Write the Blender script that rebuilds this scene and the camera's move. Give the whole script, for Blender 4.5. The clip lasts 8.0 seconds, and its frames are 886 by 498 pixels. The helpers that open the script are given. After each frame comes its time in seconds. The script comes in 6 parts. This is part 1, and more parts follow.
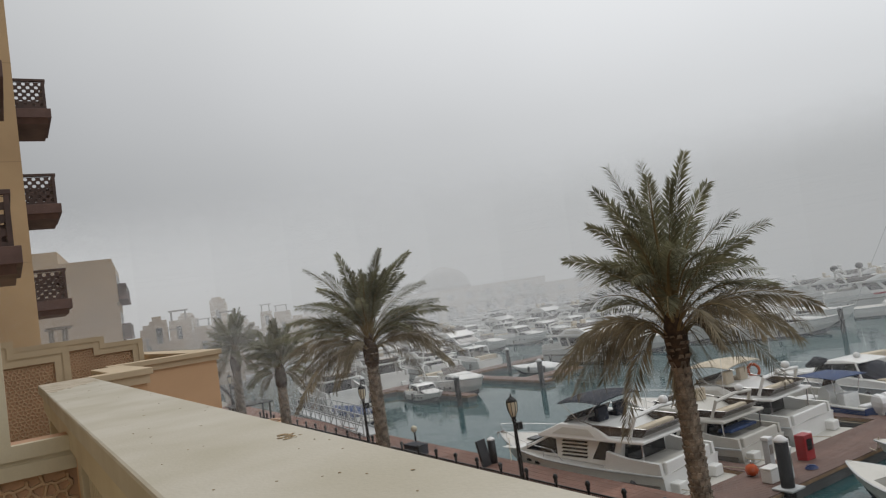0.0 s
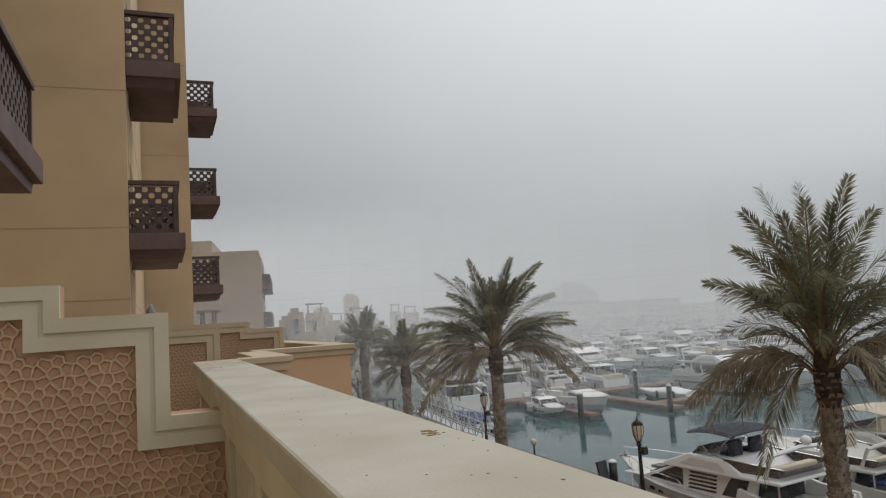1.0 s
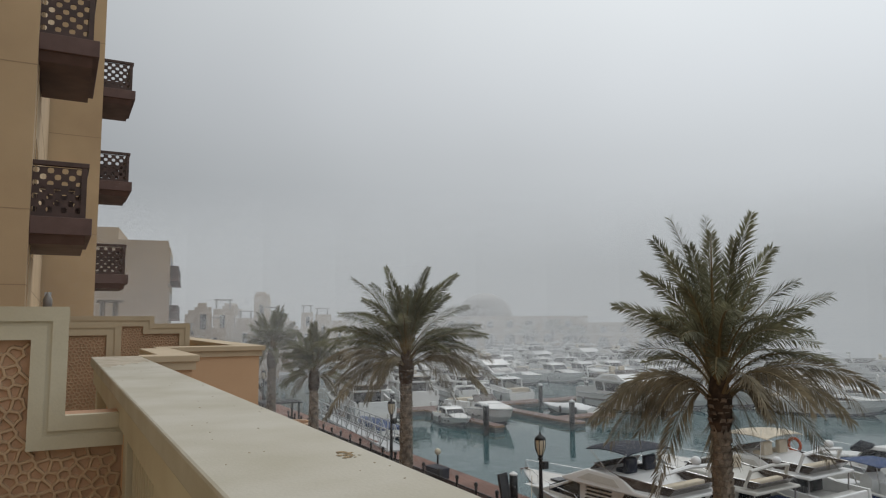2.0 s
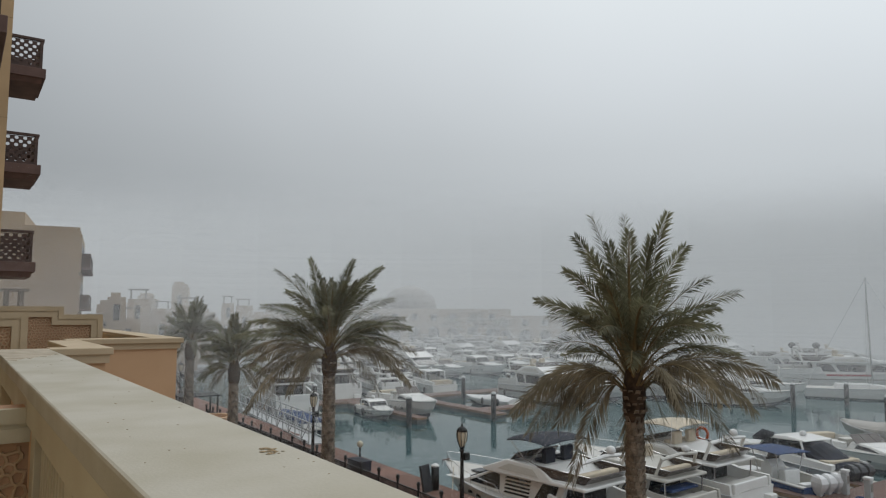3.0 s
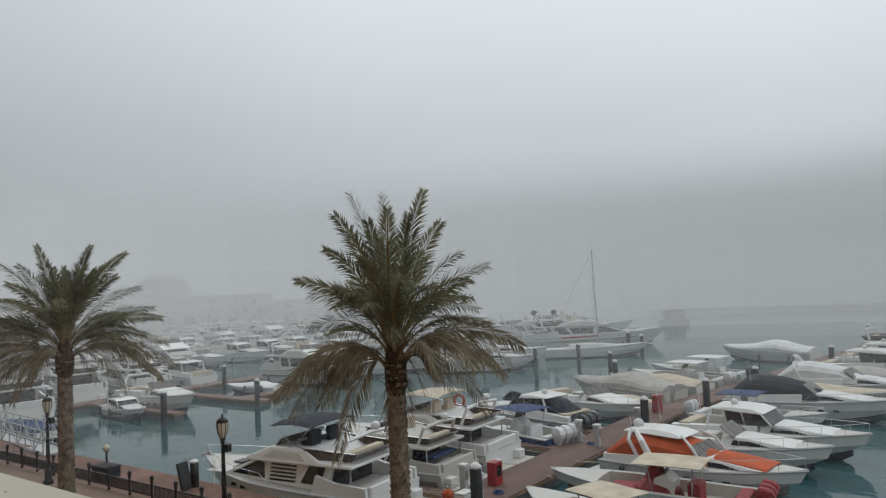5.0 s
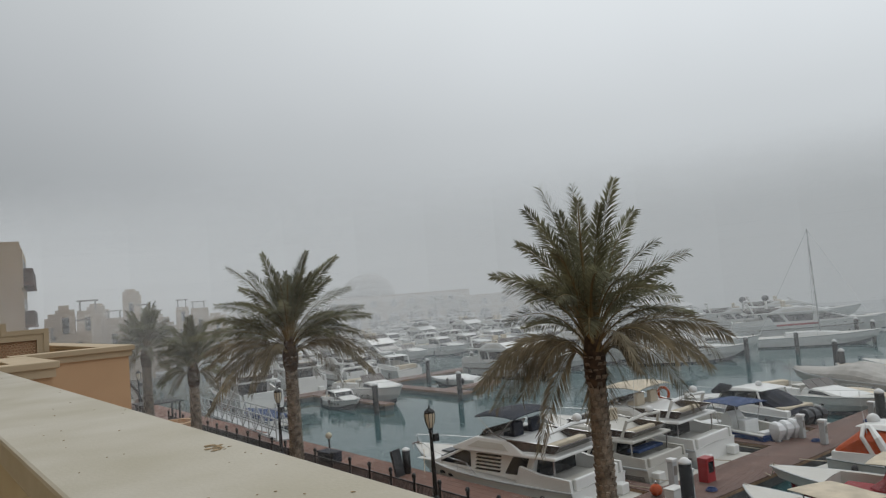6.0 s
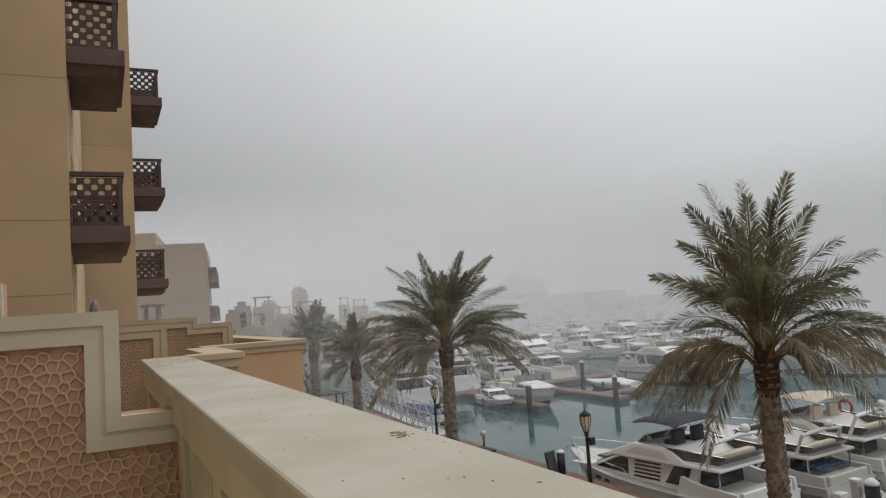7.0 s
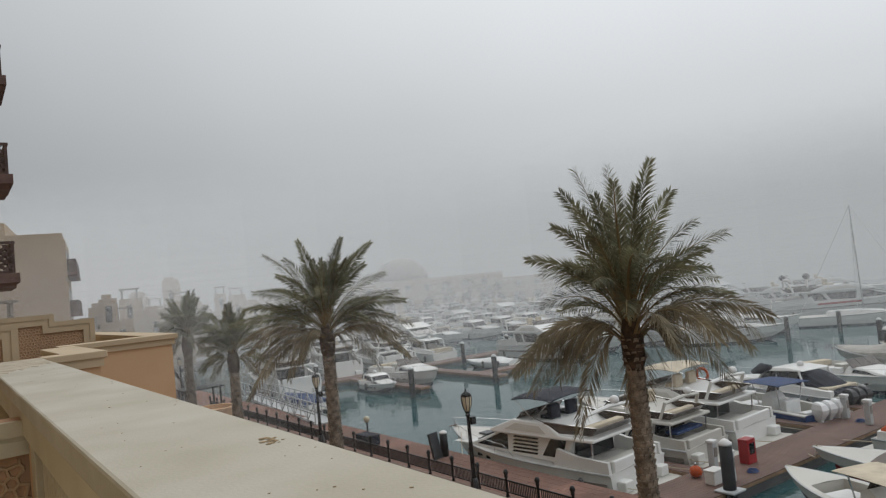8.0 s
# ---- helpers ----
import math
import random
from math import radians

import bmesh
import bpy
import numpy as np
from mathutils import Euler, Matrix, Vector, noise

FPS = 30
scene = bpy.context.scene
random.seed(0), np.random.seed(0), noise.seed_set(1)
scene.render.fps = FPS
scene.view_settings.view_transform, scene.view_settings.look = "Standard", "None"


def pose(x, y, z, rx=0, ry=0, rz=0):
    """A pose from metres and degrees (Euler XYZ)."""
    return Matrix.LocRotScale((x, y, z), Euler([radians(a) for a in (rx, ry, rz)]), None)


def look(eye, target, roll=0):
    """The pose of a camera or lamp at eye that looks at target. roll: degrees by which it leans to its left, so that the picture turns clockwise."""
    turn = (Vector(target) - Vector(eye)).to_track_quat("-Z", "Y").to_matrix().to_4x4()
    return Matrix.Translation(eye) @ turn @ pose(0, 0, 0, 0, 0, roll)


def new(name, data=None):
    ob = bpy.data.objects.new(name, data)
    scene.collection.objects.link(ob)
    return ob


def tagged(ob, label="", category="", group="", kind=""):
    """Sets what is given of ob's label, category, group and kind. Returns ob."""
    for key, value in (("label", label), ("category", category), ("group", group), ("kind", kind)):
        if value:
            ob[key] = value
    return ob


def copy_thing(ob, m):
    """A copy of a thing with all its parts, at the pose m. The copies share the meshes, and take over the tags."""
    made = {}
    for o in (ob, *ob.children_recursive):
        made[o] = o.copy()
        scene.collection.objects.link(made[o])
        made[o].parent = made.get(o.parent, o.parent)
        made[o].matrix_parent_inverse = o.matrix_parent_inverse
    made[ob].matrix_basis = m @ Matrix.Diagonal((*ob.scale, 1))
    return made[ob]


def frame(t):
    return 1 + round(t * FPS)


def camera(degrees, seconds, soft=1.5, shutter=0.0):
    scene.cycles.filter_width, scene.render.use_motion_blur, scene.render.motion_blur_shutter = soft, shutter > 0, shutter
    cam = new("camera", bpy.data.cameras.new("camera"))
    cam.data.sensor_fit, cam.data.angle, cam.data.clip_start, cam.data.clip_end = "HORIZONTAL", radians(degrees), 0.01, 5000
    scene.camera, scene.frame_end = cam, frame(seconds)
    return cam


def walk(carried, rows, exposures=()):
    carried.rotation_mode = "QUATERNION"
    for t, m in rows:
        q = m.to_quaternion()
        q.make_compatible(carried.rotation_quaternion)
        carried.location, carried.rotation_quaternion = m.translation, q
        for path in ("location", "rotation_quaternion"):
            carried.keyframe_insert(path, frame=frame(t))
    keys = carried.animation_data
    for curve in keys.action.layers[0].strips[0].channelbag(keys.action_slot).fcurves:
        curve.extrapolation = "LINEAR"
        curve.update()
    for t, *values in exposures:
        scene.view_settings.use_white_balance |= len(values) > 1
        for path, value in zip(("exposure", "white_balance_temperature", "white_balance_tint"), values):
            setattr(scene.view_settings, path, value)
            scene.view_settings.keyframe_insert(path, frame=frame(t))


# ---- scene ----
cam = camera(63.5, 8.0, soft=1.2)
PATH = [
    (0, (1.541, -0.43, 8.256), (2.595, 1.265, 8.382), -8.3),
    (0.5, (1.509, -0.401, 8.258), (2.309, 1.425, 8.411), -7.9),
    (1, (1.47, -0.408, 8.254), (2.203, 1.443, 8.443), -3.7),
    (1.5, (1.486, -0.357, 8.27), (2.361, 1.429, 8.481), -1.3),
    (2.8, (1.33, -0.485, 8.352), (2.375, 1.212, 8.52), 0.1),
    (3, (1.412, -0.43, 8.324), (2.531, 1.218, 8.502), 0.2),
    (3.5, (1.501, -0.322, 8.298), (2.834, 1.158, 8.481), -0.1),
    (4, (1.62, -0.223, 8.32), (3.133, 1.077, 8.468), -0.5),
    (4.2, (1.586, -0.269, 8.33), (3.164, 0.953, 8.461), -0.7),
    (5.3, (1.615, -0.3, 8.261), (3.192, 0.926, 8.367), -3.6),
    (5.5, (1.569, -0.289, 8.296), (3.085, 1.011, 8.405), -4.0),
    (6, (1.498, -0.387, 8.29), (2.72, 1.191, 8.417), -4.7),
    (6.5, (1.431, -0.411, 8.289), (2.404, 1.331, 8.433), -4.5),
    (7, (1.411, -0.392, 8.286), (2.273, 1.406, 8.446), -3.9),
    (7.5, (1.416, -0.375, 8.302), (2.31, 1.406, 8.457), -4.2),
    (8, (1.467, -0.36, 8.321), (2.614, 1.276, 8.41), -5.6),
]
walk(cam, [(t, look(e, g, r)) for t, e, g, r in PATH], exposures=[(0, 0.19, 6520, 10), (1.5, 0.13, 6380, 9), (3.5, 0.05, 6250, 7), (5.5, 0.03, 6250, 7), (6.5, 0.16, 6460, 9), (7.2, 0.20, 6500, 10), (8, 0.17, 6400, 9)])

# ---- light: thick morning fog under an overcast sky ----
world = bpy.data.worlds.new("overcast")
scene.world = world
world.use_nodes = True
wn, wl = world.node_tree.nodes, world.node_tree.links
bg = wn["Background"]
sky = wn.new("ShaderNodeTexSky")
sky.sky_type, sky.sun_disc = "NISHITA", False
sky.sun_elevation, sky.sun_rotation = radians(56), radians(32)
sky.air_density, sky.dust_density = 1.0, 6.0
wco = wn.new("ShaderNodeTexCoord")
wsep = wn.new("ShaderNodeSeparateXYZ")
wramp = wn.new("ShaderNodeValToRGB")
wl.new(wco.outputs["Generated"], wsep.inputs[0])
wl.new(wsep.outputs["Z"], wramp.inputs[0])
el = wramp.color_ramp.elements
el[0].position, el[0].color = 0.0, (0.35, 0.363, 0.375, 1)
el[1].position, el[1].color = 1.0, (1.10, 1.12, 1.14, 1)
for p, c in ((0.06, (0.375, 0.388, 0.40, 1)), (0.13, (0.435, 0.448, 0.46, 1)), (0.22, (0.50, 0.513, 0.525, 1)), (0.32, (0.60, 0.615, 0.63, 1)), (0.45, (0.72, 0.74, 0.75, 1)), (0.65, (0.88, 0.90, 0.91, 1))):
    e = el.new(p)
    e.color = c
wnoise = wn.new("ShaderNodeTexNoise")
wnoise.inputs["Scale"].default_value = 1.6
wnoise.inputs["Detail"].default_value = 3
wl.new(wco.outputs["Generated"], wnoise.inputs["Vector"])
wmr = wn.new("ShaderNodeMapRange")
wmr.inputs["To Min"].default_value, wmr.inputs["To Max"].default_value = -0.10, 0.10
wl.new(wnoise.outputs["Fac"], wmr.inputs["Value"])
# the fog is thinner, and so brighter, towards the open water
wside = wn.new("ShaderNodeMath")
wside.operation, wside.inputs[1].default_value, wside.inputs[2].default_value = "MULTIPLY_ADD", 0.60, 0.61
wl.new(wsep.outputs["X"], wside.inputs[0])
# the unseen sky behind the terrace is brightened to light the walls facing it
wback = wn.new("ShaderNodeMath")
wback.operation, wback.inputs[1].default_value, wback.inputs[2].default_value = "MULTIPLY_ADD", -1.0, 0.30
wl.new(wsep.outputs["Y"], wback.inputs[0])
wbright = wn.new("ShaderNodeMath")
wbright.operation, wbright.inputs[2].default_value = "SMOOTH_MAX", 0.4
wl.new(wback.outputs[0], wbright.inputs[0])
wl.new(wside.outputs[0], wbright.inputs[1])
wsum = wn.new("ShaderNodeMath")
wsum.operation = "ADD"
wl.new(wbright.outputs[0], wsum.inputs[0])
wl.new(wmr.outputs[0], wsum.inputs[1])
wmul = wn.new("ShaderNodeMixRGB")
wmul.blend_type, wmul.inputs[0].default_value = "MULTIPLY", 1.0
wl.new(wramp.outputs[0], wmul.inputs[1])
wl.new(wsum.outputs[0], wmul.inputs[2])
wsk = wn.new("ShaderNodeMixRGB")
wsk.blend_type, wsk.inputs[0].default_value = "ADD", 0.004
wl.new(wmul.outputs[0], wsk.inputs[1])
wl.new(sky.outputs[0], wsk.inputs[2])
wl.new(wsk.outputs[0], bg.inputs["Color"])
bg.inputs["Strength"].default_value = 1.0
sun = new("sun", bpy.data.lights.new("sun", "SUN"))
sun.data.energy, sun.data.angle, sun.data.color = 0.7, radians(40), (1.0, 0.96, 0.9)
sun.matrix_world = look((25, 50, 70), (0, 10, 0))


# ---- materials ----
def surf(name, base, rough=0.6, metal=0.0, var=0.12, scale=1.5, fine=30.0, bump=0.15, dist=0.004, stain=None, sfac=0.4, island=0.0):
    """A surface with colour variation at two scales and a fine relief."""
    m = bpy.data.materials.new(name)
    m.use_nodes = True
    n, l = m.node_tree.nodes, m.node_tree.links
    b = n["Principled BSDF"]
    b.inputs["Roughness"].default_value, b.inputs["Metallic"].default_value = rough, metal
    co = n.new("ShaderNodeTexCoord")
    a, f = n.new("ShaderNodeTexNoise"), n.new("ShaderNodeTexNoise")
    a.inputs["Scale"].default_value, a.inputs["Detail"].default_value = scale, 5
    f.inputs["Scale"].default_value, f.inputs["Detail"].default_value = fine, 3
    l.new(co.outputs["Object"], a.inputs["Vector"])
    l.new(co.outputs["Object"], f.inputs["Vector"])
    r = n.new("ShaderNodeValToRGB")
    lo = [c * (1 - 1.6 * var) for c in base]
    hi = [min(1, c * (1 + var)) for c in base]
    if stain:
        lo = [c * (1 - sfac) + s * sfac for c, s in zip(base, stain)]
    r.color_ramp.elements[0].position, r.color_ramp.elements[0].color = 0.32, (*lo, 1)
    r.color_ramp.elements[1].position, r.color_ramp.elements[1].color = 0.66, (*hi, 1)
    l.new(a.outputs["Fac"], r.inputs[0])
    mr = n.new("ShaderNodeMapRange")
    mr.inputs["To Min"].default_value, mr.inputs["To Max"].default_value = 1 - var, 1 + var * 0.6
    l.new(f.outputs["Fac"], mr.inputs["Value"])
    mx = n.new("ShaderNodeMixRGB")
    mx.blend_type, mx.inputs[0].default_value = "MULTIPLY", 1.0
    l.new(r.outputs[0], mx.inputs[1])
    l.new(mr.outputs[0], mx.inputs[2])
    out = mx.outputs[0]
    if island:
        g = n.new("ShaderNodeNewGeometry")
        oi = n.new("ShaderNodeObjectInfo")
        ad = n.new("ShaderNodeMath")
        ad.operation = "ADD"
        l.new(g.outputs["Random Per Island"], ad.inputs[0])
        l.new(oi.outputs["Random"], ad.inputs[1])
        ir = n.new("ShaderNodeMapRange")
        ir.inputs["From Max"].default_value = 2.0
        ir.inputs["To Min"].default_value, ir.inputs["To Max"].default_value = 1 - island, 1 + island
        l.new(ad.outputs[0], ir.inputs["Value"])
        m2 = n.new("ShaderNodeMixRGB")
        m2.blend_type, m2.inputs[0].default_value = "MULTIPLY", 1.0
        l.new(out, m2.inputs[1])
        l.new(ir.outputs[0], m2.inputs[2])
        out = m2.outputs[0]
    l.new(out, b.inputs["Base Color"])
    if bump:
        bp = n.new("ShaderNodeBump")
        bp.inputs["Strength"].default_value, bp.inputs["Distance"].default_value = bump, dist
        l.new(f.outputs["Fac"], bp.inputs["Height"])
        l.new(bp.outputs[0], b.inputs["Normal"])
    return m


RENDER_TAN = surf("tan_render", (0.54, 0.395, 0.24), 0.9, var=0.06, scale=0.5, fine=60, bump=0.25, stain=(0.40, 0.28, 0.17), sfac=0.45)
CREAM = surf("cream_stone", (0.52, 0.48, 0.37), 0.75, var=0.07, scale=1.6, fine=70, bump=0.2, stain=(0.45, 0.38, 0.26), sfac=0.5)
COPE = surf("coping_stone", (0.44, 0.42, 0.36), 0.65, var=0.08, scale=2.2, fine=90, bump=0.25, stain=(0.36, 0.33, 0.24), sfac=0.65)
PINK = surf("relief_panel", (0.46, 0.29, 0.185), 0.9, var=0.08, scale=2.0, fine=70, bump=0.3, stain=(0.42, 0.25, 0.16), sfac=0.5)
RIB = surf("relief_rib", (0.48, 0.335, 0.215), 0.85, var=0.08, scale=2.0, fine=70, bump=0.2)
ORANGE_R = surf("ochre_render", (0.56, 0.375, 0.23), 0.9, var=0.07, scale=0.8, fine=60, bump=0.25, stain=(0.47, 0.29, 0.16), sfac=0.4)
FAR_R = surf("far_render", (0.40, 0.315, 0.225), 0.9, var=0.08, scale=0.3, fine=10, bump=0.0)
WOODB = surf("balcony_brown", (0.075, 0.042, 0.034), 0.55, var=0.2, scale=3, fine=40, bump=0.2)
SLABB = surf("balcony_slab", (0.13, 0.078, 0.068), 0.7, var=0.15, scale=2, fine=40, bump=0.15)
GLASSD = surf("dark_glass", (0.012, 0.014, 0.018), 0.08, var=0.3, scale=1, fine=5, bump=0)
GLASST = surf("tinted_screen", (0.085, 0.068, 0.058), 0.15, var=0.3, scale=2, fine=5, bump=0)
GEL = surf("white_gelcoat", (0.74, 0.745, 0.735), 0.25, var=0.04, scale=0.7, fine=12, bump=0.0, stain=(0.62, 0.62, 0.58), sfac=0.35)
GELO = surf("aged_gelcoat", (0.52, 0.51, 0.47), 0.35, var=0.06, scale=0.9, fine=12, bump=0.0, stain=(0.5, 0.48, 0.43), sfac=0.4)
DECK = surf("deck_nonskid", (0.55, 0.54, 0.51), 0.7, var=0.08, scale=1.2, fine=80, bump=0.15)
TEAK = surf("teak", (0.30, 0.19, 0.11), 0.7, var=0.2, scale=3, fine=50, bump=0.2)
NAVY = surf("navy_canvas", (0.009, 0.013, 0.026), 0.85, var=0.25, scale=2, fine=20, bump=0.4, dist=0.02)
BLUE = surf("blue_canvas", (0.02, 0.05, 0.14), 0.8, var=0.2, scale=2, fine=20, bump=0.4, dist=0.02)
TANC = surf("tan_canvas", (0.55, 0.48, 0.37), 0.85, var=0.12, scale=1.5, fine=15, bump=0.5, dist=0.03)
GREYC = surf("grey_canvas", (0.42, 0.405, 0.38), 0.85, var=0.12, scale=1.5, fine=15, bump=0.5, dist=0.03)
SAND = surf("sand_stone", (0.50, 0.405, 0.28), 0.8, var=0.07, scale=1.6, fine=70, bump=0.2, stain=(0.42, 0.33, 0.21), sfac=0.5)
WHITEC = surf("white_cover", (0.70, 0.71, 0.71), 0.75, var=0.08, scale=1.5, fine=10, bump=0.5, dist=0.03)
ORANGEC = surf("orange_canvas", (0.48, 0.085, 0.022), 0.8, var=0.12, scale=1.5, fine=15, bump=0.4, dist=0.02)
REDC = surf("red_vinyl", (0.26, 0.020, 0.026), 0.6, var=0.15, scale=2, fine=15, bump=0.4, dist=0.02)
BLUEH = surf("blue_hull", (0.02, 0.06, 0.20), 0.2, var=0.1, scale=1, fine=10, bump=0)
GREYH = surf("grey_band", (0.22, 0.20, 0.18), 0.4, var=0.1, scale=1, fine=10, bump=0)
ANTI = surf("antifouling", (0.03, 0.04, 0.06), 0.8, var=0.2, scale=2, fine=20, bump=0.2)
STEEL = surf("stainless_tube", (0.62, 0.63, 0.64), 0.25, 1.0, var=0.05, bump=0)
BLACK = surf("black_iron", (0.014, 0.015, 0.016), 0.45, 0.3, var=0.2, scale=4, fine=50, bump=0.1)
ENGB = surf("outboard_dark", (0.035, 0.037, 0.042), 0.35, var=0.15, bump=0)
ENGW = surf("outboard_white", (0.72, 0.73, 0.74), 0.3, var=0.06, bump=0)
RUBBER = surf("fender_rubber", (0.06, 0.06, 0.065), 0.6, var=0.2, bump=0)
PLANK = surf("pontoon_plank", (0.15, 0.088, 0.070), 0.75, var=0.2, scale=1.2, fine=40, bump=0.3, island=0.22)
FLOATM = surf("pontoon_float", (0.10, 0.10, 0.10), 0.85, var=0.2, scale=1, fine=20, bump=0.2)
PAVER = surf("red_paver", (0.20, 0.105, 0.078), 0.85, var=0.18, scale=0.6, fine=30, bump=0.3, island=0.2)
PAVE = surf("promenade_paving", (0.19, 0.13, 0.10), 0.85, var=0.15, scale=0.4, fine=20, bump=0.3)
QUAY = surf("quay_concrete", (0.30, 0.28, 0.25), 0.9, var=0.2, scale=0.8, fine=20, bump=0.4, stain=(0.1, 0.1, 0.08), sfac=0.7)
PILEM = surf("pile_sleeve", (0.013, 0.014, 0.016), 0.9, var=0.25, scale=2, fine=20, bump=0.1)
CAPW = surf("white_cap", (0.7, 0.7, 0.7), 0.5, var=0.08, bump=0)
PEDG = surf("pedestal_grey", (0.45, 0.47, 0.48), 0.5, var=0.08, bump=0)
REDB = surf("red_cabinet", (0.33, 0.02, 0.025), 0.4, var=0.1, bump=0)
LAMPG = surf("lantern_glass", (0.62, 0.56, 0.42), 0.25, var=0.1, bump=0)
BARK = surf("palm_bark", (0.25, 0.21, 0.165), 0.95, var=0.35, scale=5, fine=40, bump=0.8, dist=0.02, island=0.35)
FIBRE = surf("palm_fibre", (0.07, 0.045, 0.028), 0.95, var=0.4, scale=6, fine=60, bump=0.8, dist=0.02, island=0.3)
LEAF = surf("palm_leaf", (0.235, 0.235, 0.145), 0.55, var=0.3, scale=1.5, fine=12, bump=0, island=0.4)
LEAFD = surf("palm_leaf_dry", (0.30, 0.262, 0.18), 0.62, var=0.3, scale=1.5, fine=12, bump=0, island=0.35)
for lm in (LEAF, LEAFD):
    # thin blades let some light through
    ln, ll = lm.node_tree.nodes, lm.node_tree.links
    lb_ = ln["Principled BSDF"]
    lb_.inputs["Specular IOR Level"].default_value = 0.45
    tr_, mx_ = ln.new("ShaderNodeBsdfTranslucent"), ln.new("ShaderNodeMixShader")
    ll.new(lb_.inputs["Base Color"].links[0].from_socket, tr_.inputs["Color"])
    mx_.inputs[0].default_value = 0.4
    ll.new(lb_.outputs[0], mx_.inputs[1])
    ll.new(tr_.outputs[0], mx_.inputs[2])
    ll.new(mx_.outputs[0], ln["Material Output"].inputs["Surface"])
RACHIS = surf("palm_rachis", (0.21, 0.16, 0.075), 0.6, var=0.2, scale=3, fine=30, bump=0)
DIRT = surf("dried_leaf", (0.34, 0.25, 0.14), 0.9, var=0.3, scale=20, fine=80, bump=0.3, dist=0.002)
# even pale colour of the opaque strips that imitate the fog's haze
FOGM = surf("fog_strips", (0.81, 0.815, 0.82), 1.0, var=0.0, bump=0)

JOINT = surf("render_joint", (0.36, 0.26, 0.16), 0.9, var=0.05, bump=0)
MORTAR = surf("worn_mortar", (0.45, 0.40, 0.32), 0.9, var=0.15, scale=6, fine=60, bump=0.6, dist=0.006, stain=(0.30, 0.25, 0.18), sfac=0.7)

water_m = bpy.data.materials.new("harbour_water")
water_m.use_nodes = True
n_, l_ = water_m.node_tree.nodes, water_m.node_tree.links
b_ = n_["Principled BSDF"]
b_.inputs["Base Color"].default_value = (0.030, 0.085, 0.092, 1)
b_.inputs["Roughness"].default_value = 0.06
b_.inputs["IOR"].default_value = 1.33
c_ = n_.new("ShaderNodeTexCoord")
w1, w2 = n_.new("ShaderNodeTexNoise"), n_.new("ShaderNodeTexNoise")
w1.inputs["Scale"].default_value, w2.inputs["Scale"].default_value = 0.35, 2.2
mp = n_.new("ShaderNodeMapping")
mp.inputs["Scale"].default_value = (1, 0.6, 1)
l_.new(c_.outputs["Object"], mp.inputs[0])
for w in (w1, w2):
    w.inputs["Detail"].default_value = 3
    l_.new(mp.outputs[0], w.inputs["Vector"])
ad_ = n_.new("ShaderNodeMath")
ad_.operation = "MULTIPLY_ADD"
ad_.inputs[1].default_value = 4.0
l_.new(w1.outputs["Fac"], ad_.inputs[0])
l_.new(w2.outputs["Fac"], ad_.inputs[2])
bp_ = n_.new("ShaderNodeBump")
bp_.inputs["Strength"].default_value, bp_.inputs["Distance"].default_value = 0.35, 0.02
l_.new(ad_.outputs[0], bp_.inputs["Height"])
l_.new(bp_.outputs[0], b_.inputs["Normal"])


# ---- mesh helpers ----
def link(name, bm, material, parent=None, label="", smooth=False):
    me = bpy.data.meshes.new(name)
    bmesh.ops.recalc_face_normals(bm, faces=bm.faces)
    bm.to_mesh(me)
    bm.free()
    me.materials.append(material)
    if smooth:
        for p in me.polygons:
            p.use_smooth = True
    ob = new(name, me)
    if parent:
        ob.parent = parent
    if label:
        ob["label"] = label
    return ob


def part(name, bm, material, parent, label="", smooth=False):
    return link(name, bm, material, parent, label, smooth)


def raw(name, verts, faces, material, parent=None, smooth=False):
    me = bpy.data.meshes.new(name)
    me.from_pydata(verts, [], faces)
    me.materials.append(material)
    if smooth:
        for p in me.polygons:
            p.use_smooth = True
    ob = new(name, me)
    if parent:
        ob.parent = parent
    return ob


def thing(name, label, category, m, group=""):
    e = new(name)
    e.empty_display_size = 0.3
    e.matrix_world = m
    return tagged(e, label, category, group)


def B():
    return bmesh.new()


def box(bm, x0, x1, y0, y1, z0, z1, bev=0.0):
    v = [bm.verts.new(p) for p in ((x0, y0, z0), (x1, y0, z0), (x1, y1, z0), (x0, y1, z0), (x0, y0, z1), (x1, y0, z1), (x1, y1, z1), (x0, y1, z1))]
    f = [bm.faces.new([v[i] for i in q]) for q in ((3, 2, 1, 0), (4, 5, 6, 7), (0, 1, 5, 4), (1, 2, 6, 5), (2, 3, 7, 6), (3, 0, 4, 7))]
    if bev:
        bmesh.ops.bevel(bm, geom=list({e for q in f for e in q.edges}), offset=bev, segments=2, affect="EDGES", profile=0.5)
    return bm


def cbox(x0, x1, y0, y1, z0, z1, bev=0.0):
    return box(B(), x0, x1, y0, y1, z0, z1, bev)


def rings(bm, loops, cap=True, closed=True):
    """A skin over a row of loops with the same number of points."""
    vs = [[bm.verts.new(p) for p in loop] for loop in loops]
    k = len(vs[0])
    for a, b in zip(vs, vs[1:]):
        for i in range(k if closed else k - 1):
            j = (i + 1) % k
            bm.faces.new((a[i], a[j], b[j], b[i]))
    if cap and closed:
        bm.faces.new(vs[0][::-1])
        bm.faces.new(vs[-1])
    return bm


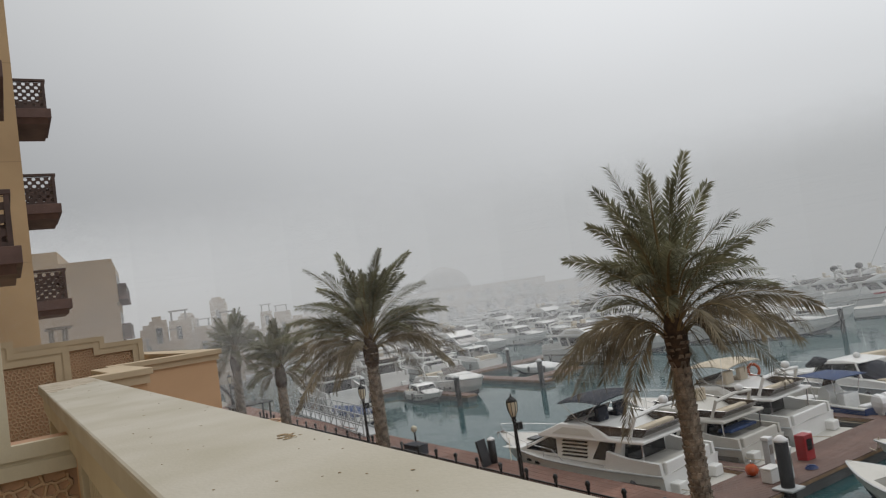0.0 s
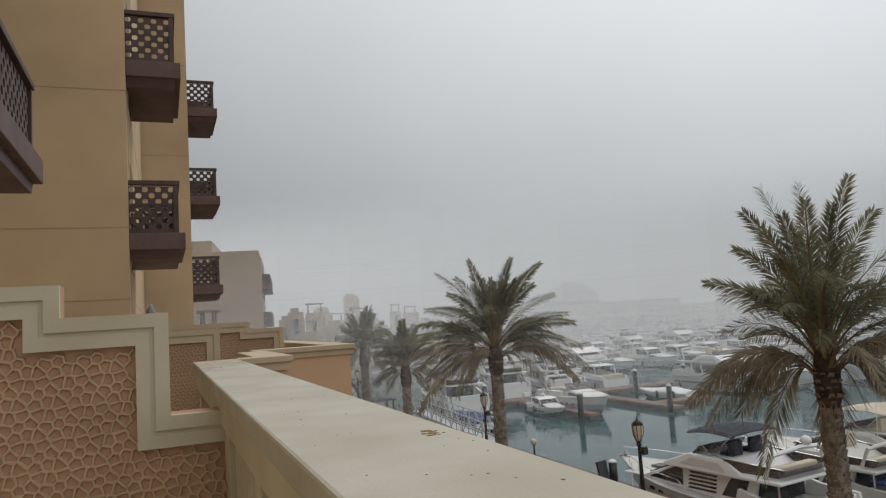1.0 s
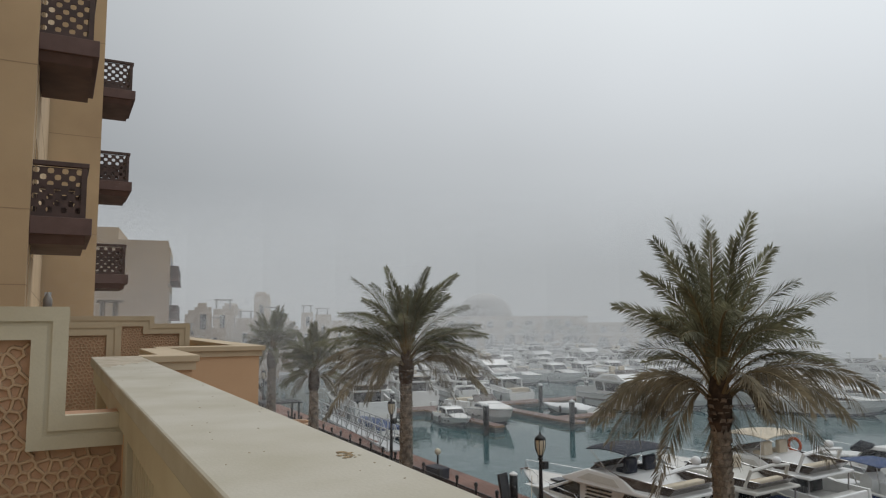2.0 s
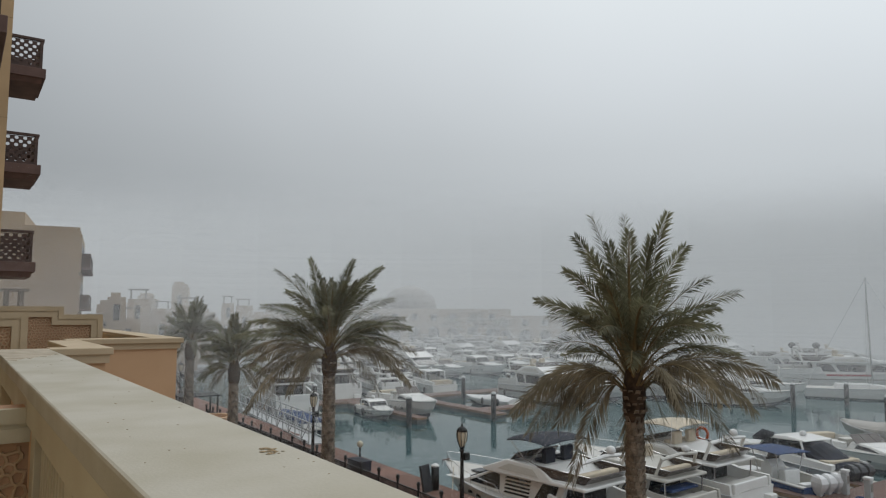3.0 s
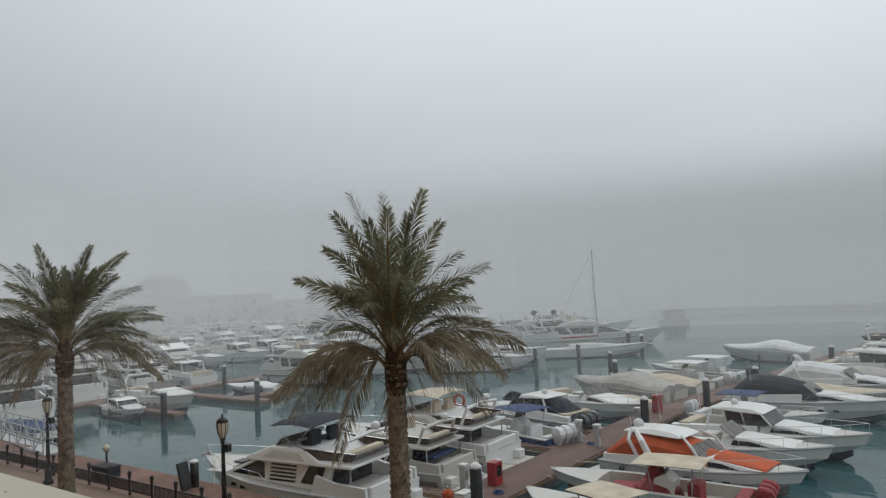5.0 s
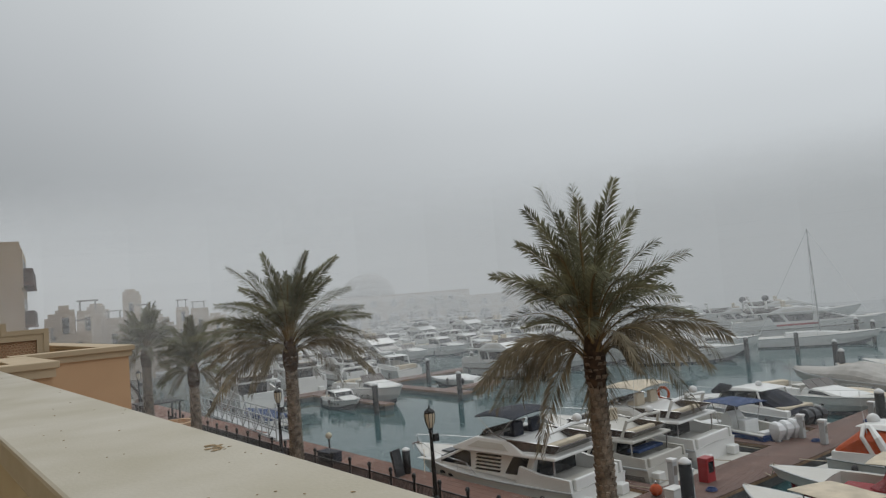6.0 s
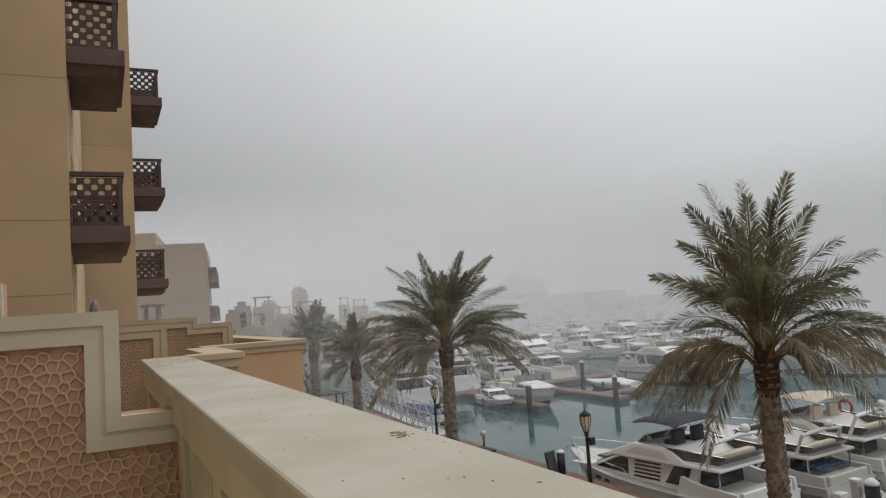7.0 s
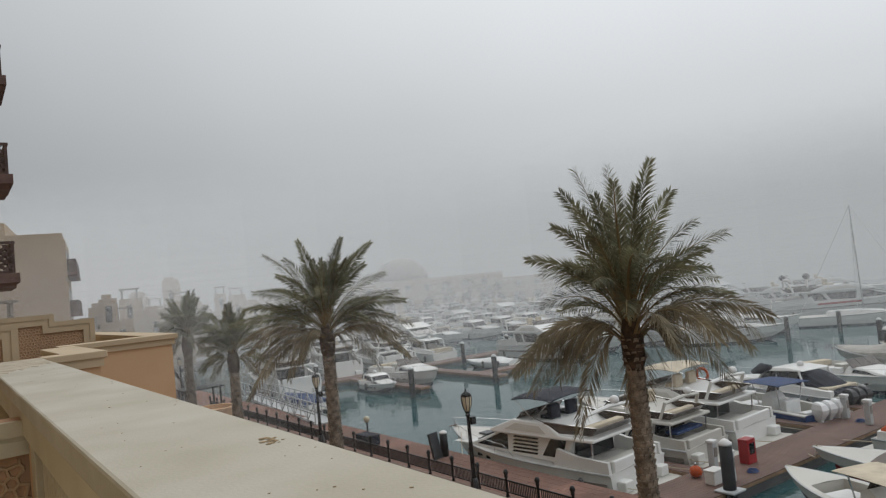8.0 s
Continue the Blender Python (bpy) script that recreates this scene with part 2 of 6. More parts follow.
def tube(bm, pts, r, n=6):
    pts = [Vector(p) for p in pts]
    rs = r if isinstance(r, (list, tuple)) else [r] * len(pts)
    loops = []
    for i, p in enumerate(pts):
        d = (pts[min(i + 1, len(pts) - 1)] - pts[max(i - 1, 0)]).normalized()
        u = d.cross(Vector((0, 0, 1)) if abs(d.z) < 0.95 else Vector((1, 0, 0))).normalized()
        w = d.cross(u)
        loops.append([p + rs[i] * (math.cos(a) * u + math.sin(a) * w) for a in (math.tau * q / n for q in range(n))])
    return rings(bm, loops)


def lathe(bm, prof, n=12, x=0, y=0):
    """A turned form from (radius, height) pairs."""
    return rings(bm, [[(x + r * math.cos(math.tau * i / n), y + r * math.sin(math.tau * i / n), z) for i in range(n)] for r, z in prof])


def prism(bm, outline, y0, y1):
    """An (x, z) outline pushed from y0 to y1."""
    a = [bm.verts.new((x, y0, z)) for x, z in outline]
    b = [bm.verts.new((x, y1, z)) for x, z in outline]
    bm.faces.new(a)
    bm.faces.new(b[::-1])
    for i in range(len(a)):
        j = (i + 1) % len(a)
        bm.faces.new((a[j], a[i], b[i], b[j]))
    return bm


def side(bm, outline, x0, x1):
    """A (y, z) outline pushed from x0 to x1."""
    a = [bm.verts.new((x0, y, z)) for y, z in outline]
    b = [bm.verts.new((x1, y, z)) for y, z in outline]
    bm.faces.new(a)
    bm.faces.new(b[::-1])
    for i in range(len(a)):
        j = (i + 1) % len(a)
        bm.faces.new((a[j], a[i], b[i], b[j]))
    return bm


# ---- the large structure ----
sea = B()
vs = [sea.verts.new(p) for p in ((19.0, -400, 0), (1500, -400, 0), (1500, 1500, 0), (19.0, 1500, 0))]
sea.faces.new(vs)
tagged(link("water", sea, water_m), "calm grey-green harbour water with soft reflections", "water", kind="structure")
tagged(link("promenade", cbox(-60, 16.5, -60, 400, 0.2, 1.0), PAVE), "paved waterfront promenade below the terraces", "promenade", kind="structure")
quay = tagged(link("quay_wall", cbox(16.5, 19.05, -60, 400, -2.0, 0.94), QUAY), "concrete quay wall with a red paved edge", "quay", kind="structure")
tagged(link("ground", cbox(-400, 19.0, -400, 1500, -3.0, 0.15), QUAY), "ground under the waterfront", "ground", kind="structure")

# ---- the terrace with its parapet and stepped dividing walls ----
tagged(link("terrace_floor", cbox(-1.42, 2.25, -6, 14.0, 6.45, 6.7), CREAM), "tiled terrace floor", "floor", kind="structure")
parapet = thing("parapet", "cream stone parapet with a broad weathered coping", "parapet", pose(0, 0, 0))
parapet["kind"] = "structure"
part("coping", cbox(1.795, 2.33, -5.5, 8.95, 7.80, 7.9, 0.012), COPE, parapet, "broad pale stone coping with dirt specks")
part("fascia", cbox(1.83, 2.295, -5.5, 8.9, 7.60, 7.80, 0.008), CREAM, parapet)
part("wall_core", cbox(1.96, 2.24, -5.5, 8.85, 6.0, 7.60), ORANGE_R, parapet)
for y in (-4.6, -2.0, 0.6, 3.0, 4.70, 8.6):
    part("pilaster", cbox(1.86, 1.96, y, y + 0.22, 6.7, 7.6, 0.006), CREAM, parapet)
for i in range(32):
    y = 0.86 + i * 0.12
    if not 2.96 < y < 3.24 and y < 4.6:
        part("fluting", cbox(1.895, 1.962, y, y + 0.05, 6.75, 7.58, 0.008), CREAM, parapet)

rng = random.Random(7)


def leaf_litter(name, x, y, sx, sy, rz):
    """A curled dry scrap lying on the coping."""
    bm = B()
    n = 22
    top = []
    for i in range(n):
        a = math.tau * i / n
        r = 0.55 + 0.45 * rng.random()
        top.append((sx * r * math.cos(a), sy * r * math.sin(a), 0.0004 + 0.0005 * rng.random()))
    rings(bm, [[(p[0] * 0.9, p[1] * 0.9, 0) for p in top], top, [(p[0] * 0.4, p[1] * 0.4, p[2] + 0.0003) for p in top]])
    ob = link(name, bm, DIRT)
    ob.matrix_world = pose(x, y, 7.901, 0, 0, rz)
    return ob


rst = random.Random(12)
for k in range(26):
    a, r = rst.uniform(0, math.tau), rst.uniform(0.1, 1.0) ** 0.7
    sx = 0.012 if k < 5 else rst.uniform(0.002, 0.006)
    tagged(leaf_litter("dirt_flake", 2.235 + 0.032 * r * math.cos(a), 1.71 + 0.075 * r * math.sin(a), sx, sx * 1.5, rst.uniform(0, 180)), "brown flake of a dried stain on the coping", "dirt", "dried stain on the coping")
for k in range(34):
    sx = rst.uniform(0.0015, 0.004)
    tagged(leaf_litter("grit", rst.uniform(1.83, 2.31), 0.3 + 6.2 * rst.random() ** 1.4, sx, sx * rst.uniform(1.0, 1.8), rst.uniform(0, 180)), "tiny dark bit of grit on the coping", "grit", "grit on the coping")
pm = B()
edge_ = [(1.80 + 0.5 * (k / 20), 6.75 + 0.14 * math.sin(k * 1.7) * math.sin(k * 0.61) + 0.9 * (k / 20)) for k in range(21)]
lo_ = [pm.verts.new((x, y, 7.9005)) for x, y in edge_]
hi_ = [pm.verts.new((x, y + 0.02, 7.9035)) for x, y in edge_]
en_ = [pm.verts.new((x, 8.94, 7.9035)) for x, y in edge_]
for k in range(20):
    pm.faces.new((lo_[k], lo_[k + 1], hi_[k + 1], hi_[k]))
    pm.faces.new((hi_[k], hi_[k + 1], en_[k + 1], en_[k]))
part("mortar_patch", pm, MORTAR, parapet, "rough stained mortar patch")
for x, y, s in ((2.24, 0.94, 0.008), (2.20, 0.62, 0.006), (1.98, 1.9, 0.006), (2.13, 2.4, 0.007), (2.05, 3.2, 0.009), (2.26, 2.9, 0.008), (1.92, 2.6, 0.005), (2.28, 1.5, 0.005), (1.9, 1.25, 0.005), (2.1, 1.1, 0.004), (2.2, 3.7, 0.01), (2.27, 4.4, 0.01), (1.99, 5.2, 0.012), (2.07, 6.1, 0.018), (2.2, 6.6, 0.014)):
    tagged(leaf_litter("dry_speck", x, y, s * 0.6, s * 0.8, x * 900), "small dark speck of dirt on the coping", "speck", "specks on the coping")
tagged(leaf_litter("dry_leaf", 2.18, 8.1, 0.035, 0.11, 40), "curled brown dry leaf on the coping", "leaf")


def relief(x0, x1, z0, z1, y, inside, parent, a=0.185):
    """Raised geometric ribs over a wall panel that faces -y: cell borders round a rosette lattice."""
    from mathutils.geometry import delaunay_2d_cdt
    pts = []
    rows = int((z1 - z0) / (a * 0.866)) + 4
    cols = int((x1 - x0) / a) + 4
    for j in range(-2, rows):
        for i in range(-2, cols):
            cx, cz = x0 + (i + 0.5 * (j % 2)) * a, z0 + j * a * 0.866
            pts.append(Vector((cx, cz)))
            for k in range(6):
                t = math.tau * k / 6 + 0.26
                pts.append(Vector((cx + a * 0.30 * math.cos(t), cz + a * 0.30 * math.sin(t))))
            for k in range(2):
                t = math.tau * k / 6 + math.pi / 6
                pts.append(Vector((cx + a * 0.577 * math.cos(t), cz + a * 0.577 * math.sin(t))))
    v, _, tri, *_ = delaunay_2d_cdt(pts, [], [], 0, 1e-5)
    edge = {}
    for f in tri:
        p, q, r = (v[i] for i in f)
        d = 2 * (p.x * (q.y - r.y) + q.x * (r.y - p.y) + r.x * (p.y - q.y))
        if abs(d) < 1e-9:
            continue
        pp, qq, rr = p.length_squared, q.length_squared, r.length_squared
        c = Vector(((pp * (q.y - r.y) + qq * (r.y - p.y) + rr * (p.y - q.y)) / d, (pp * (r.x - q.x) + qq * (p.x - r.x) + rr * (q.x - p.x)) / d))
        for i in range(3):
            edge.setdefault(tuple(sorted((f[i], f[(i + 1) % 3]))), []).append(c)
    vv, ff = [], []
    for cs in edge.values():
        if len(cs) != 2 or (cs[0] - cs[1]).length < 0.006 or not (inside(*cs[0]) and inside(*cs[1])):
            continue
        d = (cs[1] - cs[0]).normalized()
        w = Vector((-d.y, d.x))
        b = len(vv)
        rise = 0.018 + 0.007 * ((len(ff) * 0.618034) % 1.0)
        for c in (cs[0] - d * 0.008, cs[1] + d * 0.008):
            for s, dy in ((-0.013, 0.001), (-0.007, -rise), (0.007, -rise), (0.013, 0.001)):
                vv.append((c.x + s * w.x, y + dy, c.y + s * w.y))
        ff += [(b, b + 1, b + 5, b + 4), (b + 1, b + 2, b + 6, b + 5), (b + 2, b + 3, b + 7, b + 6)]
    ob = raw("relief_ribs", vv, ff, RIB, parent)
    ob["kind"] = "stuff"
    return ob


def divider(y, outer, left, floor, scale=0.185, name="divider_wall", edge=None):
    """A stepped dividing wall. outer: the (x, z) steps of its top from left to right."""
    d = thing(name, "stepped cream dividing wall with a pink relief panel", "wall", pose(0, 0, 0))
    d["kind"] = "structure"
    right = outer[-1][0]
    inset = []
    for k in (0.0, 0.095, 0.125, 0.215):
        inset.append([(x - k if i < len(outer) - 1 or k == 0 else x, z - k) for i, (x, z) in enumerate(outer)])
    line = inset[0]
    out = [(left, floor), (right, floor)] + line[::-1] + [(left, line[0][1])]
    part("panel", prism(B(), out, y + 0.045, y + 0.24), PINK, d, "pink rendered panel with raised geometric ribs")
    line = inset[3]

    def inside(x, z):
        top = line[0][1]
        for (xa, za), (xb, zb) in zip(line, line[1:]):
            if min(xa, xb) <= x <= max(xa, xb) and za == zb:
                top = za
        return left < x < line[-1][0] and floor < z < top - 0.004
    # the frames stand proud of the panel as raised borders
    for k, dy in ((0, -0.035), (1, -0.014), (2, -0.024)):
        a, b = inset[k], inset[k + 1]
        a = [(left, a[0][1])] + a
        b = [(left, b[0][1])] + b
        bm = B()
        for i in range(len(a) - 1):
            q = [a[i], a[i + 1], b[i + 1], b[i]]
            f1 = [bm.verts.new((x, y + dy, z)) for x, z in q]
            f2 = [bm.verts.new((x, y + 0.04, z)) for x, z in q]
            bm.faces.new(f1)
            bm.faces.new(f2[::-1])
            for j in range(4):
                jj = (j + 1) % 4
                bm.faces.new((f1[jj], f1[j], f2[j], f2[jj]))
        part("border", bm, edge or CREAM, d)
    relief(left, line[-1][0], floor, line[0][1], y + 0.045, inside, d, scale)
    return d


divider(5.0, [(0.83, 8.63), (0.83, 8.41), (1.505, 8.41), (1.505, 7.70), (1.86, 7.70)], -1.42, 6.7, 0.235)
divider(12.4, [(1.62, 8.50), (1.62, 8.31), (2.36, 8.31), (2.36, 7.6), (2.85, 7.6)], -0.5, 6.7, edge=SAND)
divider(16.0, [(3.25, 8.43), (3.25, 8.27), (3.98, 8.27), (3.98, 7.6), (4.3, 7.6)], 0.95, 6.7, edge=SAND)

# the neighbour's bay, stepping out towards the water
bay = thing("bay_parapet", "ochre rendered bay parapet with cream coping", "parapet", pose(0, 0, 0))
bay["kind"] = "structure"
part("wall", cbox(2.24, 2.93, 8.95, 9.2, 1.0, 7.74), ORANGE_R, bay)
part("wall", cbox(2.68, 2.93, 9.2, 11.7, 1.0, 7.74), ORANGE_R, bay)
part("wall", cbox(2.93, 4.42, 11.65, 11.9, 1.0, 7.76), ORANGE_R, bay)
part("wall", cbox(4.17, 4.42, 11.9, 24.0, 1.0, 7.76), ORANGE_R, bay)
part("coping", cbox(2.33, 3.0, 8.86, 9.28, 7.82, 7.9, 0.01), SAND, bay)
part("coping", cbox(2.56, 3.0, 9.28, 11.55, 7.82, 7.9, 0.01), SAND, bay)
part("coping", cbox(2.8, 4.50, 11.56, 11.98, 7.83, 7.91, 0.01), SAND, bay)
part("coping", cbox(4.08, 4.50, 11.98, 24.0, 7.83, 7.91, 0.01), SAND, bay)
part("moulding", cbox(2.33, 2.965, 8.90, 9.24, 7.72, 7.82), SAND, bay)
part("moulding", cbox(2.62, 2.965, 9.24, 11.6, 7.72, 7.82), SAND, bay)
part("moulding", cbox(2.93, 4.46, 11.61, 11.94, 7.74, 7.83), SAND, bay)
part("moulding", cbox(4.12, 4.46, 11.94, 24.0, 7.74, 7.83), SAND, bay)
tagged(link("bay_floor", cbox(-0.5, 4.2, 14.0, 24.0, 6.45, 6.7), CREAM), "terrace floor of the neighbouring flat", "floor", kind="structure")
tagged(link("terrace_base", cbox(-1.0, 2.2, -6, 14.0, 1.0, 6.45), ORANGE_R), "ochre rendered base under the terrace", "wall", kind="structure")

# ---- apartment buildings with lattice balconies ----


def lattice(bm, u0, u1, v0, v1, cell, put):
    """A pierced screen: staggered rounded holes. put(u, v, d) gives the place at depth d."""
    nu, nv = max(2, round((u1 - u0) / cell)), max(2, round((v1 - v0) / cell))
    du, dv = (u1 - u0) / nu, (v1 - v0) / nv
    for i in range(nu):
        for j in range(nv):
            a, b = u0 + i * du, v0 + j * dv
            sq = [(a, b), (a + du / 2, b), (a + du, b), (a + du, b + dv / 2), (a + du, b + dv), (a + du / 2, b + dv), (a, b + dv), (a, b + dv / 2)]
            cx, cy = a + du / 2, b + dv / 2
            if (i + j) % 2:
                for d in (0.0, 0.035):
                    bm.faces.new([bm.verts.new(put(*p, d)) for p in sq])
                continue
            hole = [(cx + 0.47 * du * x, cy + 0.47 * dv * y) for x, y in ((-0.78, -0.78), (0, -1), (0.78, -0.78), (1, 0), (0.78, 0.78), (0, 1), (-0.78, 0.78), (-1, 0))]
            lay = []
            for d in (0.0, 0.035):
                lay.append(([bm.verts.new(put(*p, d)) for p in sq], [bm.verts.new(put(*p, d)) for p in hole]))
            for s, h in lay:
                for k in range(8):
                    kk = (k + 1) % 8
                    bm.faces.new((s[k], s[kk], h[kk], h[k]))
            for k in range(8):
                kk = (k + 1) % 8
                bm.faces.new((lay[0][1][k], lay[0][1][kk], lay[1][1][kk], lay[1][1][k]))
    return bm


def balcony(x, y0, y1, z, depth=0.92, cell=0.115, fascia=0.30):
    """A balcony on a wall that faces +x: floor top at z, from y0 to y1."""
    b = thing("balcony", "dark brown balcony with a pierced lattice balustrade", "balcony", pose(x, y0, z), "lattice balconies")
    w = y1 - y0
    part("slab", cbox(0.0, depth + 0.13, -0.10, w + 0.10, -fascia, 0.02, 0.012), SLABB, b, "brown rendered slab")
    bm = B()
    side(bm, [(-0.02, -fascia), (w + 0.02, -fascia), (w - 0.1, -fascia - 0.16), (0.1, -fascia - 0.16)], 0.0, depth + 0.02)
    part("bracket", bm, SLABB, b)
    H = 1.02
    part("screen", lattice(B(), 0.0, depth - 0.05, 0.10, H - 0.08, cell, lambda u, v, d: (u, 0.02 + d, v)), WOODB, b, "pierced dark wooden screen")
    part("screen", lattice(B(), 0.0, depth - 0.05, 0.10, H - 0.08, cell, lambda u, v, d: (u, w - 0.02 - d, v)), WOODB, b, "pierced dark wooden screen")
    part("screen", lattice(B(), 0.05, w - 0.05, 0.10, H - 0.08, cell, lambda u, v, d: (depth - 0.02 - d, u, v)), WOODB, b, "pierced dark wooden screen")
    for yy in (-0.02, w - 0.06):
        part("post", cbox(depth - 0.07, depth + 0.02, yy, yy + 0.08, 0.02, H), WOODB, b)
        part("rail", cbox(0.0, depth + 0.05, yy - 0.015, yy + 0.095, H - 0.06, H + 0.03, 0.01), WOODB, b)
        part("bottom_rail", cbox(0.0, depth, yy + 0.01, yy + 0.07, 0.02, 0.10), WOODB, b)
    part("rail", cbox(depth - 0.06, depth + 0.05, 0.075, w - 0.075, H - 0.06, H + 0.03, 0.01), WOODB, b)
    part("bottom_rail", cbox(depth - 0.05, depth, 0.06, w - 0.06, 0.02, 0.10), WOODB, b)
    return b


def block(name, x0, x1, y0, y1, z0, z1, label, joints=()):
    h = thing(name, label, "building", pose(0, 0, 0))
    part("wall", cbox(x0, x1, y0, y1, z0, z1), RENDER_TAN, h)
    for z in joints:
        part("render_joint", cbox(x0, x1 + 0.004, y0 - 0.004, y1, z, z + 0.018), JOINT, h)
    return h


own = thing("own_building", "tan rendered apartment building behind the terrace", "building", pose(0, 0, 0))
part("wall", cbox(-6, -1.42, -6, 14.0, 1.0, 24), RENDER_TAN, own)
bA = block("apartment_building", -6, 0.92, 14.0, 25.9, 1.0, 26, "tan rendered apartment building with stacked brown balconies", (8.95, 10.28, 12.9, 16.2, 19.5))
bB = block("apartment_building", -6, 2.476, 26.0, 40, 1.0, 20.6, "tan rendered apartment building with stacked brown balconies", (11.2, 14.5, 17.8))
part("window_reveal", cbox(0.70, 0.935, 14.6, 16.6, 8.0, 24.0), RENDER_TAN, bA)
for z in (9.55, 12.85, 16.15):
    part("balcony_door", cbox(0.90, 0.94, 14.9, 16.3, z, z + 2.2), GLASSD, bA)
for zf in (10.18, 13.56, 16.9):
    balcony(0.92, 14.25, 16.9, zf, depth=0.87)
for zf in (9.9, 13.1, 16.34):
    balcony(2.476, 26.3, 28.8, zf, depth=0.90)
balcony(-1.42, 5.6, 10.2, 10.66, depth=1.32)
# a wall lamp on the far building
wl_ = thing("wall_lamp", "small grey bracket lamp on a tan wall", "lamp", pose(1.28, 13.0, 8.5))
part("backplate", cbox(-0.05, 0.05, 0.05, 0.08, 0.0, 0.3), PEDG, wl_)
part("body", lathe(B(), [(0.02, 0.0), (0.07, 0.03), (0.07, 0.18), (0.03, 0.26), (0.01, 0.3)], 10), GREYH, wl_, smooth=True)
part("stem", cbox(-0.02, 0.02, 0.0, 0.06, -0.9, 0.02), PEDG, wl_)


def villa(x, y, rz, w, d, h, steps, seed):
    """A terraced sandy house: stepped cubic volumes with deep narrow windows and slatted roof pergolas."""
    rv = random.Random(seed)
    e = thing("house", "hazy sandy terraced house with narrow windows and roof pergolas", "house", pose(x, y, 1.0, 0, 0, rz), "waterfront houses")
    x0 = -w / 2
    for k in range(steps):
        ww = w / steps * rv.uniform(0.92, 1.0)
        hh = h * (1.0 - 0.17 * ((k + seed) % 3)) * rv.uniform(0.95, 1.0)
        y0 = rv.uniform(0.0, 1.6) if k else 0.0
        vol = part("wall", cbox(x0, x0 + ww, y0, d, 0, hh), FAR_R, e)
        part("parapet", cbox(x0 + 0.04, x0 + ww - 0.04, y0 + 0.03, y0 + 0.25, hh, hh + 0.45), FAR_R, vol)
        fl = max(2, round(hh / 3.3))
        for f in range(fl):
            z = f * hh / fl + 1.0
            for c in range(max(1, int(ww / 1.7))):
                cx = x0 + (c + 0.5) * ww / max(1, int(ww / 1.7)) + rv.uniform(-0.15, 0.15)
                wi = part("window", cbox(cx - 0.28, cx + 0.28, y0 - 0.04, y0 + 0.06, z, z + 1.5), GLASSD, vol)
                part("hood", cbox(cx - 0.38, cx + 0.38, y0 - 0.14, y0 - 0.041, z + 1.5, z + 1.62), FAR_R, wi)
            part("side_window", cbox(x0 + ww - 0.05, x0 + ww + 0.04, y0 + 1.2, y0 + 1.9, z, z + 1.5), GLASSD, vol)
        if (k + seed) % 2 == 0:
            # the pergola on the roof terrace
            pw = ww * 0.7
            for px in (x0 + 0.25, x0 + 0.1 + pw):
                for py in (y0 + 0.6, y0 + 2.6):
                    part("pergola_post", cbox(px, px + 0.16, py, py + 0.16, hh, hh + 1.5), GREYH, e)
            for q in range(7):
                part("pergola_slat", cbox(x0 + 0.05, x0 + 0.5 + pw, y0 + 0.45 + q * 0.36, y0 + 0.58 + q * 0.36, hh + 1.5, hh + 1.62), GREYH, e)
        else:
            part("roof_room", cbox(x0 + 0.3, x0 + ww * 0.7, y0 + 1.5, d - 0.6, hh, hh + 0.9), FAR_R, e)
        x0 += ww * 0.98
    return e


def terrace_block(x, y, rz, w, d, h, floors):
    """A taller sandy block with stacked dark balconies along its water side."""
    e = thing("apartment_building", "pale sandy apartment block with stacked small balconies", "building", pose(x, y, 1.0, 0, 0, rz))
    part("wall", cbox(-w, 0, 0, d, 0, h), FAR_R, e)
    part("upper_storey", cbox(-w + 0.3, -w * 0.42, 1.0, d - 1, h, h + 1.3), FAR_R, e)
    part("parapet", cbox(-w + 0.05, -0.05, 0.04, 0.3, h, h + 0.25), FAR_R, e)
    for f in range(floors):
        z = h - 3.1 * (f + 1) + 0.4
        for cy in (1.1, 3.5, 5.9, 8.3, 10.7):
            b = part("balcony", cbox(0.0, 0.78, cy - 0.8, cy + 0.8, z - 0.22, z, 0.02), SLABB, e)
            for py in (cy - 0.76, cy + 0.70):
                part("balcony_screen", cbox(0.02, 0.72, py, py + 0.06, z, z + 1.0), WOODB, b)
            part("balcony_front", cbox(0.68, 0.74, cy - 0.69, cy + 0.69, z, z + 1.0), WOODB, b)
            part("balcony_door", cbox(-0.05, 0.03, cy - 0.55, cy + 0.55, z + 0.02, z + 2.1), GLASSD, e)
        part("arch_moulding", cbox(-0.03, 0.12, 0.15, 0.32, z - 0.4, z + 2.4), FAR_R, e)
    return e


villa(4.55, 42.5, 0, 2.5, 6, 8.7, 2, 4)
terrace_block(8.95, 59.2, -9, 9.0, 12, 13.4, 4)
for x, y, rz, w, d, h, n, sd in ((13.2, 73, -10, 3.4, 9, 8.4, 2, 2), (15.4, 79, -10, 4.4, 8, 7.8, 2, 3), (19.9, 86, -12, 5.0, 9, 8.4, 2, 6), (24.8, 93, -14, 5.0, 9, 7.6, 2, 5), (29.0, 101, -16, 6.0, 9, 7.2, 2, 8),
                                (28.5, 117, -16, 8, 10, 11.8, 3, 7), (35.0, 112, -18, 6, 10, 8.6, 3, 10), (43.5, 123, -20, 9, 10, 8.2, 3, 11), (58.5, 138, -24, 11, 10, 7.6, 4, 12), (69, 142, -26, 9, 10, 7.6, 3, 13)):
    villa(x, y, rz, w, d, h, n, sd)


